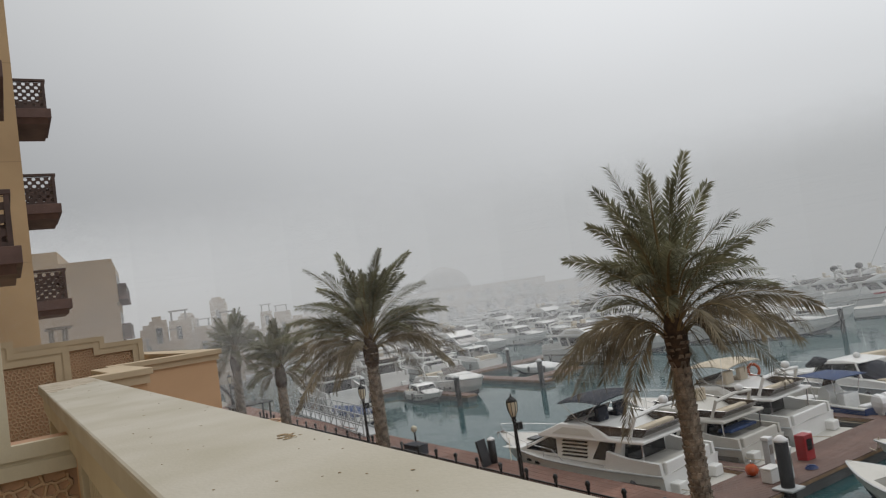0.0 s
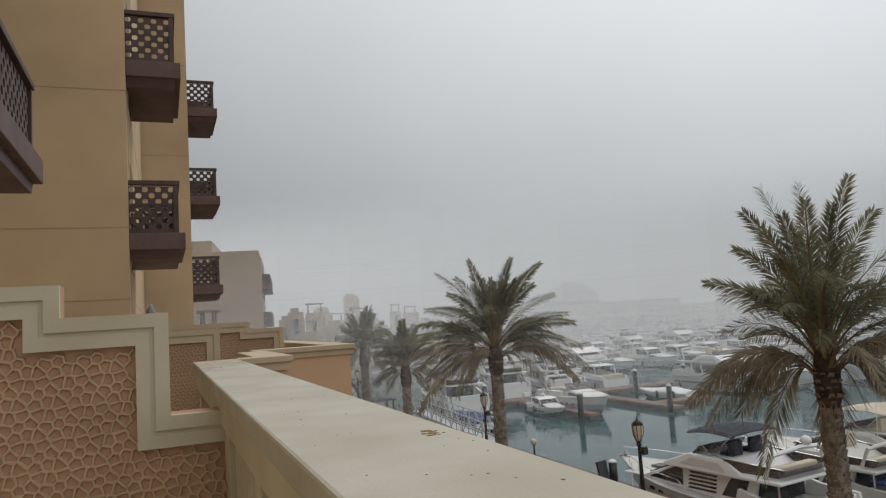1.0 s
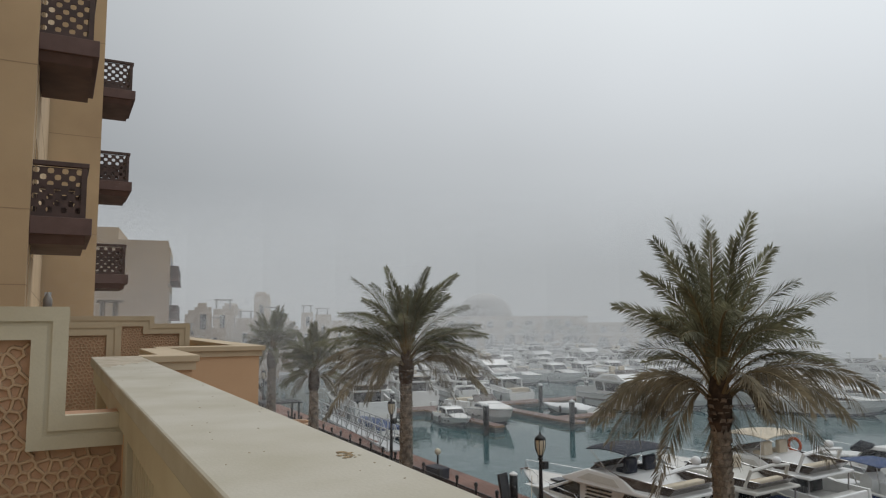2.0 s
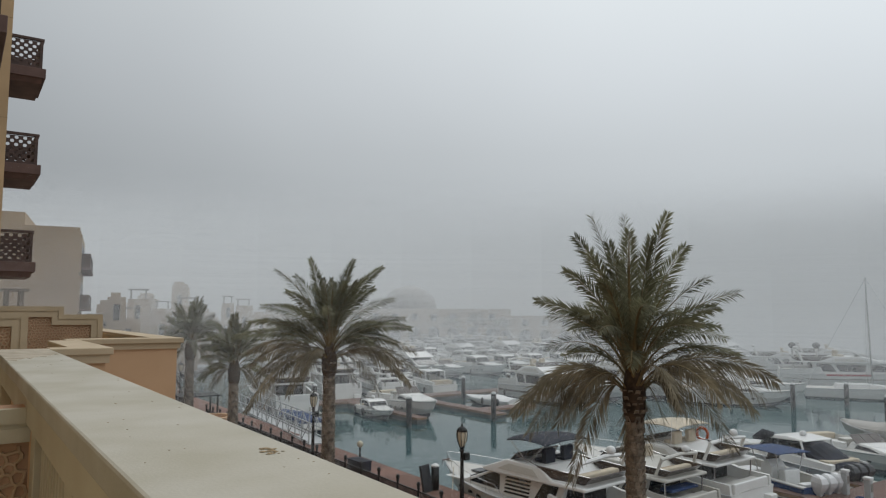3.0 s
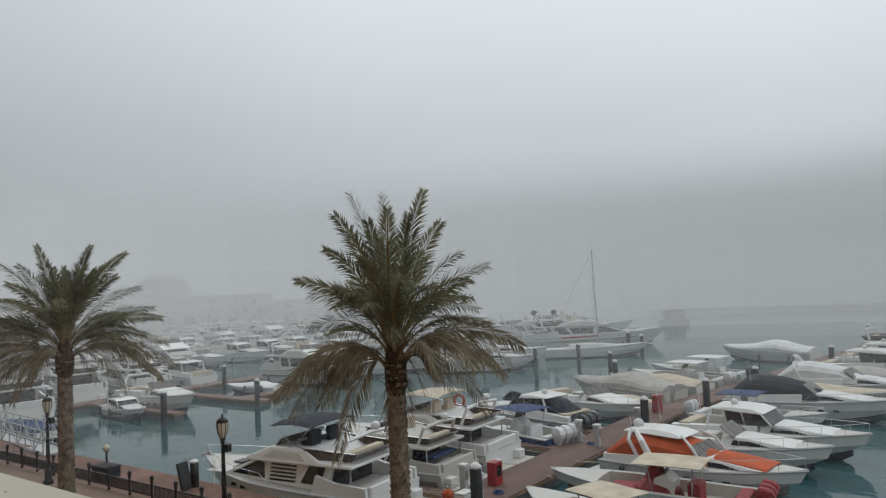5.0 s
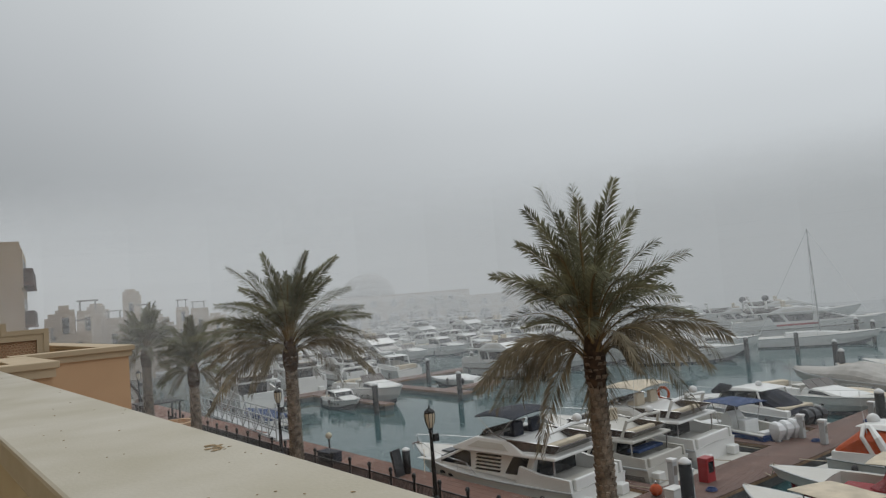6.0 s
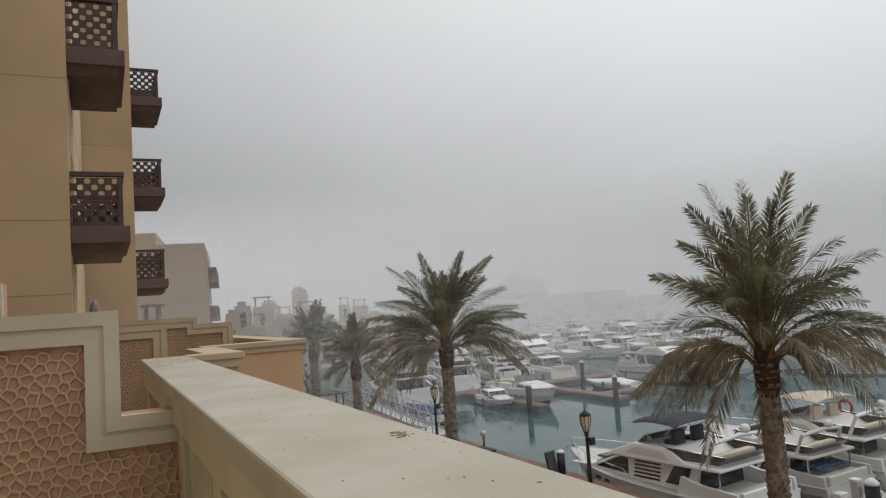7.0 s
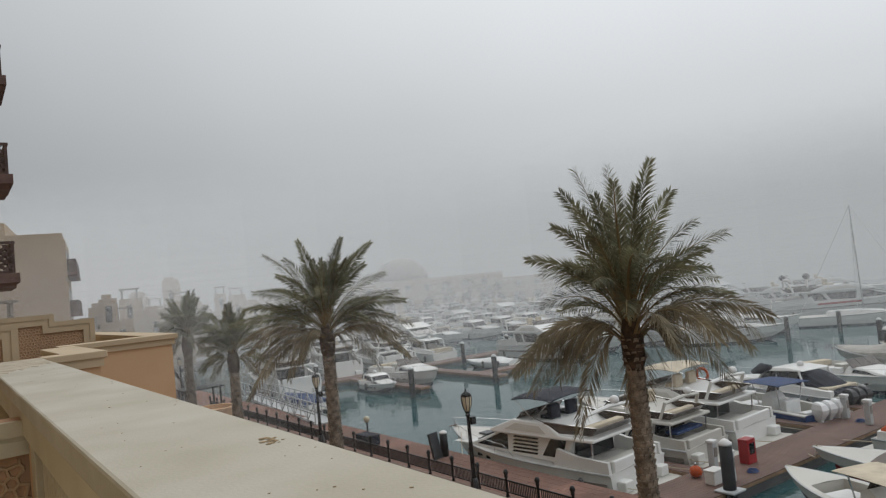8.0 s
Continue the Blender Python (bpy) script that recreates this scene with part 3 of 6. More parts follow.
def far_hall(x, y, rz, w, h, dome=False):
    e = thing("arcade_hall", "long pale arcaded waterfront building across the harbour", "building", pose(x, y, 0.6, 0, 0, rz))
    part("wall", cbox(-w / 2, w / 2, 0, 12, 0, h), FAR_R, e)
    for k in range(int(w / 4)):
        cx = -w / 2 + 2 + 4 * k
        part("arch", prism(B(), [(cx - 1.1, 0.2)] + [(cx + 1.1 * math.cos(math.pi - a), h * 0.45 + 1.1 * math.sin(math.pi - a)) for a in [math.pi * q / 8 for q in range(9)]][::1] + [(cx + 1.1, 0.2)], -0.05, 0.2), GLASSD, e)
        part("window", cbox(cx - 0.6, cx + 0.6, -0.05, 0.2, h * 0.72, h * 0.88), GLASSD, e)
    if dome:
        part("dome", lathe(B(), [(6.0 * math.cos(a), h + 5.0 * math.sin(a)) for a in [math.pi / 2 * q / 8 for q in range(8)]] + [(0.3, h + 5.1)], 20, 0, 8), GREYH, e, smooth=True)
    return e


far_hall(79, 126, -31, 42, 8.6, True)
far_hall(104, 108, -40, 26, 7.2)
tagged(link("breakwater", cbox(-45, 45, -2, 2, -1, 1.3), QUAY), "low stone breakwater across the harbour mouth", "breakwater", kind="structure").matrix_world = pose(178, 20, 0, 0, 0, -78)
bg_ = thing("dark_barge", "dark boxy barge moored beyond the yachts", "boat", pose(133, 46, 0, 0, 0, 20))
part("hull", cbox(-4, 4, -2.6, 2.6, -0.5, 1.1, 0.2), GREYH, bg_)
part("deckhouse", cbox(-2.4, 2.2, -1.9, 1.9, 1.1, 2.7, 0.1), GREYH, bg_)

# ---- date palms ----


def frond(tip, lift, width, dry, parent, base_r, rnd, az, twist=0.0, blade=0.024):
    """One feathered leaf: a bowed midrib with two rows of narrow blades. tip: (reach, height); lift: how high it bows."""
    h, v = tip
    # young leaves rise from the top of the heart, old ones hang from its foot
    p0 = Vector((base_r, 0, max(-0.1, min(0.55, 0.22 * v))))
    p2 = Vector((h, 0, v))
    p1 = Vector((h * (0.36 if v > 0.3 else 0.45), 0, v * (0.66 if v > 0.3 else 0.45) + lift))
    sag = rnd.uniform(-0.25, 0.25)
    N = 14
    def at(t):
        q = (1 - t) ** 2 * p0 + 2 * t * (1 - t) * p1 + t * t * p2
        q.y += sag * t * t
        return q
    V, F = [], []
    pts = [at(i / N) for i in range(N + 1)]
    for i, p in enumerate(pts):
        d = (pts[min(i + 1, N)] - pts[max(i - 1, 0)]).normalized()
        s = Vector((0, 1, 0))
        u = s.cross(d)
        r = 0.035 * (1 - 0.85 * i / N)
        V += [p + s * r * 1.2, p + u * r * 0.6, p - s * r * 1.2, p - u * r * 0.6]
    for i in range(N):
        for k in range(4):
            F.append((4 * i + k, 4 * i + (k + 1) % 4, 4 * i + 4 + (k + 1) % 4, 4 * i + 4 + k))
    rib = raw("midrib", [tuple(q) for q in V], F, RACHIS, parent)
    V, F = [], []
    length = sum((b - a).length for a, b in zip(pts, pts[1:]))
    M = int(length * 36)
    for i in range(M):
        t = 0.22 + 0.78 * i / M
        p = at(t)
        d = (at(min(1, t + 0.02)) - at(t - 0.02)).normalized()
        s0 = Vector((0, 1, 0))
        u = s0.cross(d)
        if u.z < 0:
            u = -u
        s0, u = s0 * math.cos(twist) + u * math.sin(twist), u * math.cos(twist) - s0 * math.sin(twist)
        prof = min(1.0, 0.35 + 2.4 * (t - 0.22)) * (1 - 0.62 * max(0, t - 0.55) / 0.45)
        L = width * prof * rnd.uniform(0.85, 1.12)
        for sg in (-1, 1):
            a = rnd.uniform(0.70, 1.05) * (1 - 0.30 * t)
            way = (d * math.cos(a) + s0 * sg * math.sin(a) * 0.9 + u * rnd.uniform(-0.3, 0.42)).normalized()
            droop = Vector((0, 0, -1)) * L * (0.12 + 0.30 * dry) * rnd.uniform(0.6, 1.4)
            nrm = way.cross(u).normalized()
            wv = (u.cross(way)).normalized() * 0.5 + u * 0.45
            m = p + way * L * 0.45 + droop * 0.2
            e = p + way * L + droop
            wd = blade
            b = len(V)
            V += [p, m + wv * wd, e, m - wv * wd]
            F.append((b, b + 1, b + 2, b + 3))
    blades = raw("feathering", [tuple(q) for q in V], F, LEAFD if dry > 0.5 else LEAF, rib)
    blades["kind"] = "stuff"
    rib.matrix_basis = pose(0, 0, 0, 0, 0, az)
    return rib


def palm(x, y, ground, crown_z, spec, seed, right_az, size=1.0, r0=0.27, lean=(0, 0), fill=22, blade=0.024, tall=1.0, dry_v=0.5, label="tall date palm with a rough trunk and grey-green fronds"):
    rnd = random.Random(seed)
    e = thing("date_palm", label, "palm tree", pose(x, y, ground), "date palms along the promenade")
    Hh = crown_z - ground
    prof = []
    n = 12
    loops = []
    for i in range(25):
        t = i / 24
        rr = r0 * (1.18 - 0.30 * t + (0.10 if t > 0.9 else 0)) * (1 + 0.03 * math.sin(i * 2.4))
        cx, cy = lean[0] * t * t, lean[1] * t * t
        loops.append([(cx + rr * math.cos(math.tau * k / n), cy + rr * math.sin(math.tau * k / n), Hh * t) for k in range(n)])
    tr = part("trunk", rings(B(), loops), BARK, e, "rough brown trunk with old leaf bases", smooth=True)
    V, F = [], []
    rows = int(Hh / 0.13)
    for j in range(rows):
        t = j / rows
        for k in range(11):
            a = math.tau * (k + 0.5 * (j % 2)) / 11 + 0.13 * j
            rr = r0 * (1.18 - 0.30 * t)
            cx, cy, z = lean[0] * t * t, lean[1] * t * t, Hh * t
            ca, sa = math.cos(a), math.sin(a)
            wdt, up, outw = 0.075, 0.16, 0.035 + 0.03 * rnd.random() + (0.10 * rnd.random() if t > 0.9 else 0)
            b = len(V)
            V += [(cx + rr * ca - wdt * sa, cy + rr * sa + wdt * ca, z), (cx + rr * ca + wdt * sa, cy + rr * sa - wdt * ca, z),
                  (cx + (rr + outw) * ca + 0.045 * sa, cy + (rr + outw) * sa - 0.045 * ca, z + up), (cx + (rr + outw) * ca - 0.045 * sa, cy + (rr + outw) * sa + 0.045 * ca, z + up),
                  (cx + (rr - 0.02) * ca, cy + (rr - 0.02) * sa, z + up + 0.02)]
            F += [(b, b + 1, b + 2, b + 3), (b + 3, b + 2, b + 4), (b, b + 3, b + 4), (b + 2, b + 1, b + 4)]
    o = raw("bark_relief", V, F, BARK, tr)
    o["kind"] = "stuff"
    crown = new("crown")
    crown.parent = e
    crown.location = (lean[0], lean[1], Hh)
    bm = B()
    lathe(bm, [(r0 * 0.8, -0.75), (r0 * 1.35, -0.45), (r0 * 1.45, 0.0), (r0 * 1.0, 0.4), (r0 * 0.4, 0.8)], 12)
    part("heart", bm, FIBRE, crown, "dark fibrous crown heart", smooth=True)
    for hr, vv, lift in spec:
        if vv > 1.5:
            vv *= tall
        az = right_az if hr >= 0 else right_az + 180
        frond((abs(hr) * size, vv * size), lift * size, 0.50 * size, 1.0 if vv < dry_v else 0.2, crown, 0.12, rnd, az + rnd.uniform(-16, 16), (1 if rnd.random() < 0.5 else -1) * rnd.uniform(0.7, 1.4), blade)
    for k in range(fill):
        az = right_az + 90 + (180 if k % 2 else 0) + rnd.uniform(-62, 62)
        q = rnd.random()
        if q < 0.42:
            tip, lift = (rnd.uniform(0.4, 1.3), rnd.uniform(2.0, 3.2)), rnd.uniform(0.1, 0.3)
        elif q < 0.88:
            tip, lift = (rnd.uniform(1.5, 2.4), rnd.uniform(0.5, 2.0)), rnd.uniform(0.5, 0.9)
        else:
            tip, lift = (rnd.uniform(1.6, 2.6), rnd.uniform(-0.9, 0.1)), rnd.uniform(1.1, 1.5)
        frond((tip[0] * size, tip[1] * size), lift * size, 0.48 * size, 1.0 if tip[1] < dry_v - 0.2 else 0.2, crown, 0.1, rnd, az, rnd.uniform(-0.8, 0.8), blade)
    return e


# reach to one side or the other, height of the tip over the crown's foot, bow
PALM_1 = [(-0.8, 3.6, 0.1), (-0.1, 3.62, 0.1), (0.75, 3.6, 0.1), (-1.15, 3.2, 0.2), (1.08, 2.95, 0.2), (-0.5, 3.0, 0.1), (0.4, 3.1, 0.1), (-1.45, 2.5, 0.35), (1.55, 2.3, 0.35), (2.1, 2.0, 0.45), (1.7, 1.7, 0.5), (-2.1, 1.85, 0.45), (-1.7, 1.55, 0.5),
          (-1.75, 0.85, 0.75), (-1.2, 1.6, 0.5), (2.72, 0.25, 1.15), (2.35, -0.4, 1.35), (1.9, -1.1, 1.55), (2.5, 0.0, 1.3), (0.95, -0.3, 0.9), (-2.5, -0.45, 1.35), (-2.2, -1.0, 1.45), (-2.35, -0.6, 1.45), (-1.65, -0.85, 1.4), (-1.9, -0.9, 1.4), (-1.3, -1.95, 1.7), (-0.12, -1.5, 0.6), (0.25, -1.2, 0.6), (0.6, -0.6, 0.8), (1.2, -0.7, 1.1)]
PALM_2 = [(-0.85, 3.25, 0.15), (-2.05, 2.85, 0.3), (-1.4, 2.7, 0.3), (0.8, 3.2, 0.15), (1.9, 3.0, 0.3), (1.35, 2.6, 0.3), (2.4, 1.95, 0.55), (3.0, 1.15, 0.8), (2.5, 0.6, 0.9), (-2.5, 1.7, 0.7), (-3.4, 0.85, 0.8), (-3.1, 0.2, 1.1), (3.4, -0.5, 1.4), (3.05, -1.0, 1.5), (1.9, -1.3, 1.5), (-3.1, -0.3, 1.3), (-3.0, -1.9, 1.7), (-2.4, -1.8, 1.7), (-1.5, -1.3, 1.5), (1.0, -0.9, 1.1), (0.0, 2.6, 0.1), (0.4, 2.7, 0.1), (-0.5, 2.2, 0.2), (1.6, 2.3, 0.4), (-1.8, 2.2, 0.4), (2.8, 1.5, 0.6), (-3.0, 1.35, 0.7), (3.25, 0.3, 1.1), (-2.6, 0.9, 0.8), (2.0, 1.2, 0.7), (-1.9, 1.3, 0.6), (2.6, -0.2, 1.2), (-2.7, -0.7, 1.3)]
PALM_3 = [(-0.9, 2.5, 0.1), (0.0, 2.8, 0.1), (0.8, 2.6, 0.1), (-1.4, 2.0, 0.2), (1.35, 2.1, 0.2), (-1.7, 1.3, 0.4), (1.7, 1.4, 0.4), (-1.9, 0.5, 0.7), (1.9, 0.5, 0.7), (-1.8, -0.4, 0.9), (1.8, -0.4, 0.9), (-1.2, -0.9, 0.9), (1.2, -0.9, 0.9), (-0.5, 2.2, 0.1), (0.5, 2.2, 0.1)]
palm(13.0, 9.66, 1.0, 6.75, PALM_1, 3, -48, 1.0, r0=0.165, fill=30, blade=0.019, tall=1.0)
palm(13.0, 24.1, 1.0, 6.6, PALM_2, 5, -26, 1.0, r0=0.2, fill=30, blade=0.023, tall=1.15)
palm(13.0, 35.0, 1.0, 5.45, PALM_3, 8, -16, 0.9, r0=0.21, fill=34, blade=0.028, dry_v=-0.8, label="date palm with dense green fronds beside a planter")
palm(13.0, 43.1, 1.0, 6.15, PALM_3, 9, -12, 0.98, r0=0.23, fill=34, blade=0.032, dry_v=-0.8, label="date palm with drooping grey-green fronds")
for x, y, z, s, sd in ((84, 118, 5.2, 0.8, 21), (88, 115, 6.0, 0.8, 22), (92, 113, 5.0, 0.8, 23)):
    palm(x, y, 0.8, z, PALM_2[:14], sd, -35, s, fill=12, blade=0.07, label="distant palm on the far quay")

# ---- boats ----


def halfbeam(s, Bm):
    return Bm / 2 * (0.90 + 0.10 * min(1, s / 0.35)) * (1 - max(0.0, (s - 0.42) / 0.58) ** 2.3) + 0.015


def sheer(s, fs, fb):
    return fs + (fb - fs) * s ** 1.7


def hull(e, L, Bm, fs, fb, mat_top, mat_low=None, rub=True, open_deck=False, deck=DECK):
    """A planing hull with flared bow, chines and transom; its deck, and the band along the chine."""
    st = [i / 15 for i in range(16)]
    up, low = [], []
    for s in st:
        b, z = halfbeam(s, Bm), sheer(s, fs, fb)
        y = L * s
        k = max(0.0, (s - 0.5) / 0.5)
        ym, yc, yk = y - 0.035 * L * k ** 2, y - 0.09 * L * k ** 2, y - 0.15 * L * k ** 2
        bm_, bc = b * (0.97 - 0.10 * k), b * (0.90 - 0.42 * k)
        zm, zc = z * 0.58, 0.16 + 0.35 * k ** 2
        up.append([(b, y, z), (bm_, ym, zm), (bc, yc, zc)])
        low.append([(bc, yc, zc), (bc * 0.92, yc - 0.01, -0.05 + 0.3 * k ** 2), (0.0, yk, -0.45 + 0.42 * k ** 2)])
    bm = B()
    rings(bm, [[p for p in u] for u in up], closed=False)
    rings(bm, [[(-p[0], p[1], p[2]) for p in u] for u in up], closed=False)
    a = [(up[0][i][0], up[0][i][1], up[0][i][2]) for i in range(3)]
    bm.faces.new([bm.verts.new(p) for p in a + [(-p[0], p[1], p[2]) for p in a[::-1]]])
    h = part("hull", bm, mat_top, e, smooth=False)
    bm = B()
    rings(bm, [l + [(-p[0], p[1], p[2]) for p in l[1::-1]] for l in low])
    part("bottom", bm, mat_low or ANTI, h, "dark antifouled bottom")
    if rub:
        for sg in (1, -1):
            bm = B()
            tube(bm, [(sg * (halfbeam(s, Bm) + 0.01), L * s, sheer(s, fs, fb) - 0.03) for s in st], 0.045, 5)
            part("rubbing_strake", bm, PEDG, h)
    bm = B()
    if not open_deck:
        rings(bm, [[(halfbeam(s, Bm) - 0.01, L * s, sheer(s, fs, fb) - 0.02), (0, L * s, sheer(s, fs, fb) + 0.05), (-halfbeam(s, Bm) + 0.01, L * s, sheer(s, fs, fb) - 0.02)] for s in st], closed=False)
        part("deck", bm, deck, e)
    else:
        well = 0.72
        rows = []
        for s in [well * i / 8 for i in range(9)]:
            b, z, y = halfbeam(s, Bm), sheer(s, fs, fb), L * s
            rows.append([(b, y, z), (b - 0.2, y, z + 0.01), (b - 0.24, y, 0.32), (-b + 0.24, y, 0.32), (-b + 0.2, y, z + 0.01), (-b, y, z)])
        rings(bm, rows, closed=False)
        b, z, y = halfbeam(well, Bm), sheer(well, fs, fb), L * well
        bm.faces.new([bm.verts.new(p) for p in ((b - 0.2, y, z + 0.01), (b - 0.24, y, 0.32), (-b + 0.24, y, 0.32), (-b + 0.2, y, z + 0.01))])
        part("cockpit", bm, deck, e)
        bm = B()
        rings(bm, [[(halfbeam(s, Bm), L * s, sheer(s, fs, fb)), (0, L * s, sheer(s, fs, fb) + 0.04), (-halfbeam(s, Bm), L * s, sheer(s, fs, fb))] for s in [well + (1 - well) * i / 6 for i in range(7)]], closed=False)
        part("foredeck", bm, deck, e)
    return h


def rail(e, L, Bm, fs, fb, s0=0.45, s1=0.99, h=0.40):
    for sg in (1, -1):
        pts = [(sg * (halfbeam(s, Bm) - 0.07), L * s, sheer(s, fs, fb) + h * (1 if i else 0.1)) for i, s in enumerate([s0 + (s1 - s0) * q / 10 for q in range(11)])]
        r = part("bow_rail", tube(B(), pts, 0.011, 5), STEEL, e, "thin steel bow rail")
        for q in range(2, 11, 2):
            s = s0 + (s1 - s0) * q / 10
            p = (sg * (halfbeam(s, Bm) - 0.07), L * s, sheer(s, fs, fb))
            part("stanchion", tube(B(), [p, (p[0], p[1], p[2] + h)], 0.009, 5), STEEL, r)


def house(e, name, outline, half, half_top, mat, label="", bev=0.05):
    """A deckhouse from a (y, z) side outline, narrower at the top."""
    z0, z1 = min(z for _, z in outline), max(z for _, z in outline)
    bm = B()
    w = lambda z: half + (half_top - half) * (z - z0) / (z1 - z0)
    a = [bm.verts.new((w(z), y, z)) for y, z in outline]
    b = [bm.verts.new((-w(z), y, z)) for y, z in outline]
    bm.faces.new(a)
    bm.faces.new(b[::-1])
    ed = []
    for i in range(len(a)):
        j = (i + 1) % len(a)
        bm.faces.new((a[j], a[i], b[i], b[j]))
    if bev:
        bmesh.ops.recalc_face_normals(bm, faces=bm.faces)
        bmesh.ops.bevel(bm, geom=bm.edges[:], offset=bev, segments=2, affect="EDGES", profile=0.5)
    return part(name, bm, mat, e, label, smooth=False), w


def pane(p, outline, w, sg, mat=GLASSD, off=0.012, name="window"):
    """A dark pane on the side of a deckhouse, with its (y, z) outline."""
    bm = B()
    a = [bm.verts.new((sg * (w(z) + off), y, z)) for y, z in outline]
    b = [bm.verts.new((sg * (w(z) - 0.03), y, z)) for y, z in outline]
    bm.faces.new(a)
    bm.faces.new(b[::-1])
    for i in range(len(a)):
        j = (i + 1) % len(a)
        bm.faces.new((a[j], a[i], b[i], b[j]))
    return part(name, bm, mat, p, "dark tinted glass")


def canopy(e, y0, y1, half, z, mat, posts=True, base=None, name="bimini", label="fabric sun canopy", arch=0.12):
    bm = B()
    loops = []
    for i in range(7):
        y = y0 + (y1 - y0) * i / 6
        zz = z - (0.10 if arch > 0.05 else 0.03) * (2 * i / 6 - 1) ** 2
        top = [(half * math.cos(a), y, zz + arch * math.sin(a)) for a in [math.pi * q / 6 for q in range(7)]]
        loops.append(top + [(p[0] * 0.97, p[1], p[2] - 0.035) for p in top[::-1]])
    rings(bm, loops)
    c = part(name, bm, mat, e, label, smooth=False)
    if posts:
        bz = base if base is not None else z - 1.3
        for sg in (1, -1):
            for ya, yb in ((y0 + 0.1, (y0 + y1) / 2), (y1 - 0.1, (y0 + y1) / 2)):
                part("canopy_pole", tube(B(), [(sg * half * 0.96, ya, z - 0.05), (sg * half * 0.92, yb, bz)], 0.016, 5), STEEL, c)
    return c


def outboards(e, n, z, mat, scale=0.92):
    for k in range(n):
        x = (k - (n - 1) / 2) * 0.56 * scale
        bm = B()
        s = scale
        rings(bm, [[(x + a * s, -0.12 * s + b * s, z + c * s) for a, b, c in loop] for loop in (
            [(-0.10, 0.05, -0.35), (0.10, 0.05, -0.35), (0.10, -0.25, -0.35), (-0.10, -0.25, -0.35)],
            [(-0.20, 0.12, 0.0), (0.20, 0.12, 0.0), (0.20, -0.46, -0.02), (-0.20, -0.46, -0.02)],
            [(-0.23, 0.14, 0.22), (0.23, 0.14, 0.22), (0.22, -0.52, 0.18), (-0.22, -0.52, 0.18)],
            [(-0.19, 0.08, 0.46), (0.19, 0.08, 0.46), (0.18, -0.42, 0.40), (-0.18, -0.42, 0.40)],
            [(-0.12, 0.0, 0.54), (0.12, 0.0, 0.54), (0.12, -0.28, 0.50), (-0.12, -0.28, 0.50)])])
        o = part("outboard_motor", bm, mat, e)
        part("leg", cbox(x - 0.06 * s, x + 0.06 * s, -0.40 * s, -0.12 * s, z - 1.1 * s, z - 0.34 * s, 0.02), mat, o)


def antenna(e, x, y, z, h):
    part("antenna", tube(B(), [(x, y, z), (x, y - 0.15, z + h)], [0.014, 0.006], 5), CAPW, e)


def dome(e, x, y, z, r):
    part("radar_dome", lathe(B(), [(r * 0.6, z), (r, z + r * 0.35), (r, z + r * 0.9), (r * 0.75, z + r * 1.35), (r * 0.25, z + r * 1.6)], 12, x, y), CAPW, e, "white satellite dome", smooth=True)


def fender(e, x, y, z, r=0.12, h=0.6, mat=None):
    part("fender", lathe(B(), [(0.03, z + h), (r, z + h * 0.82), (r, z + h * 0.18), (0.03, z)], 10, x, y), mat or RUBBER, e, smooth=True)


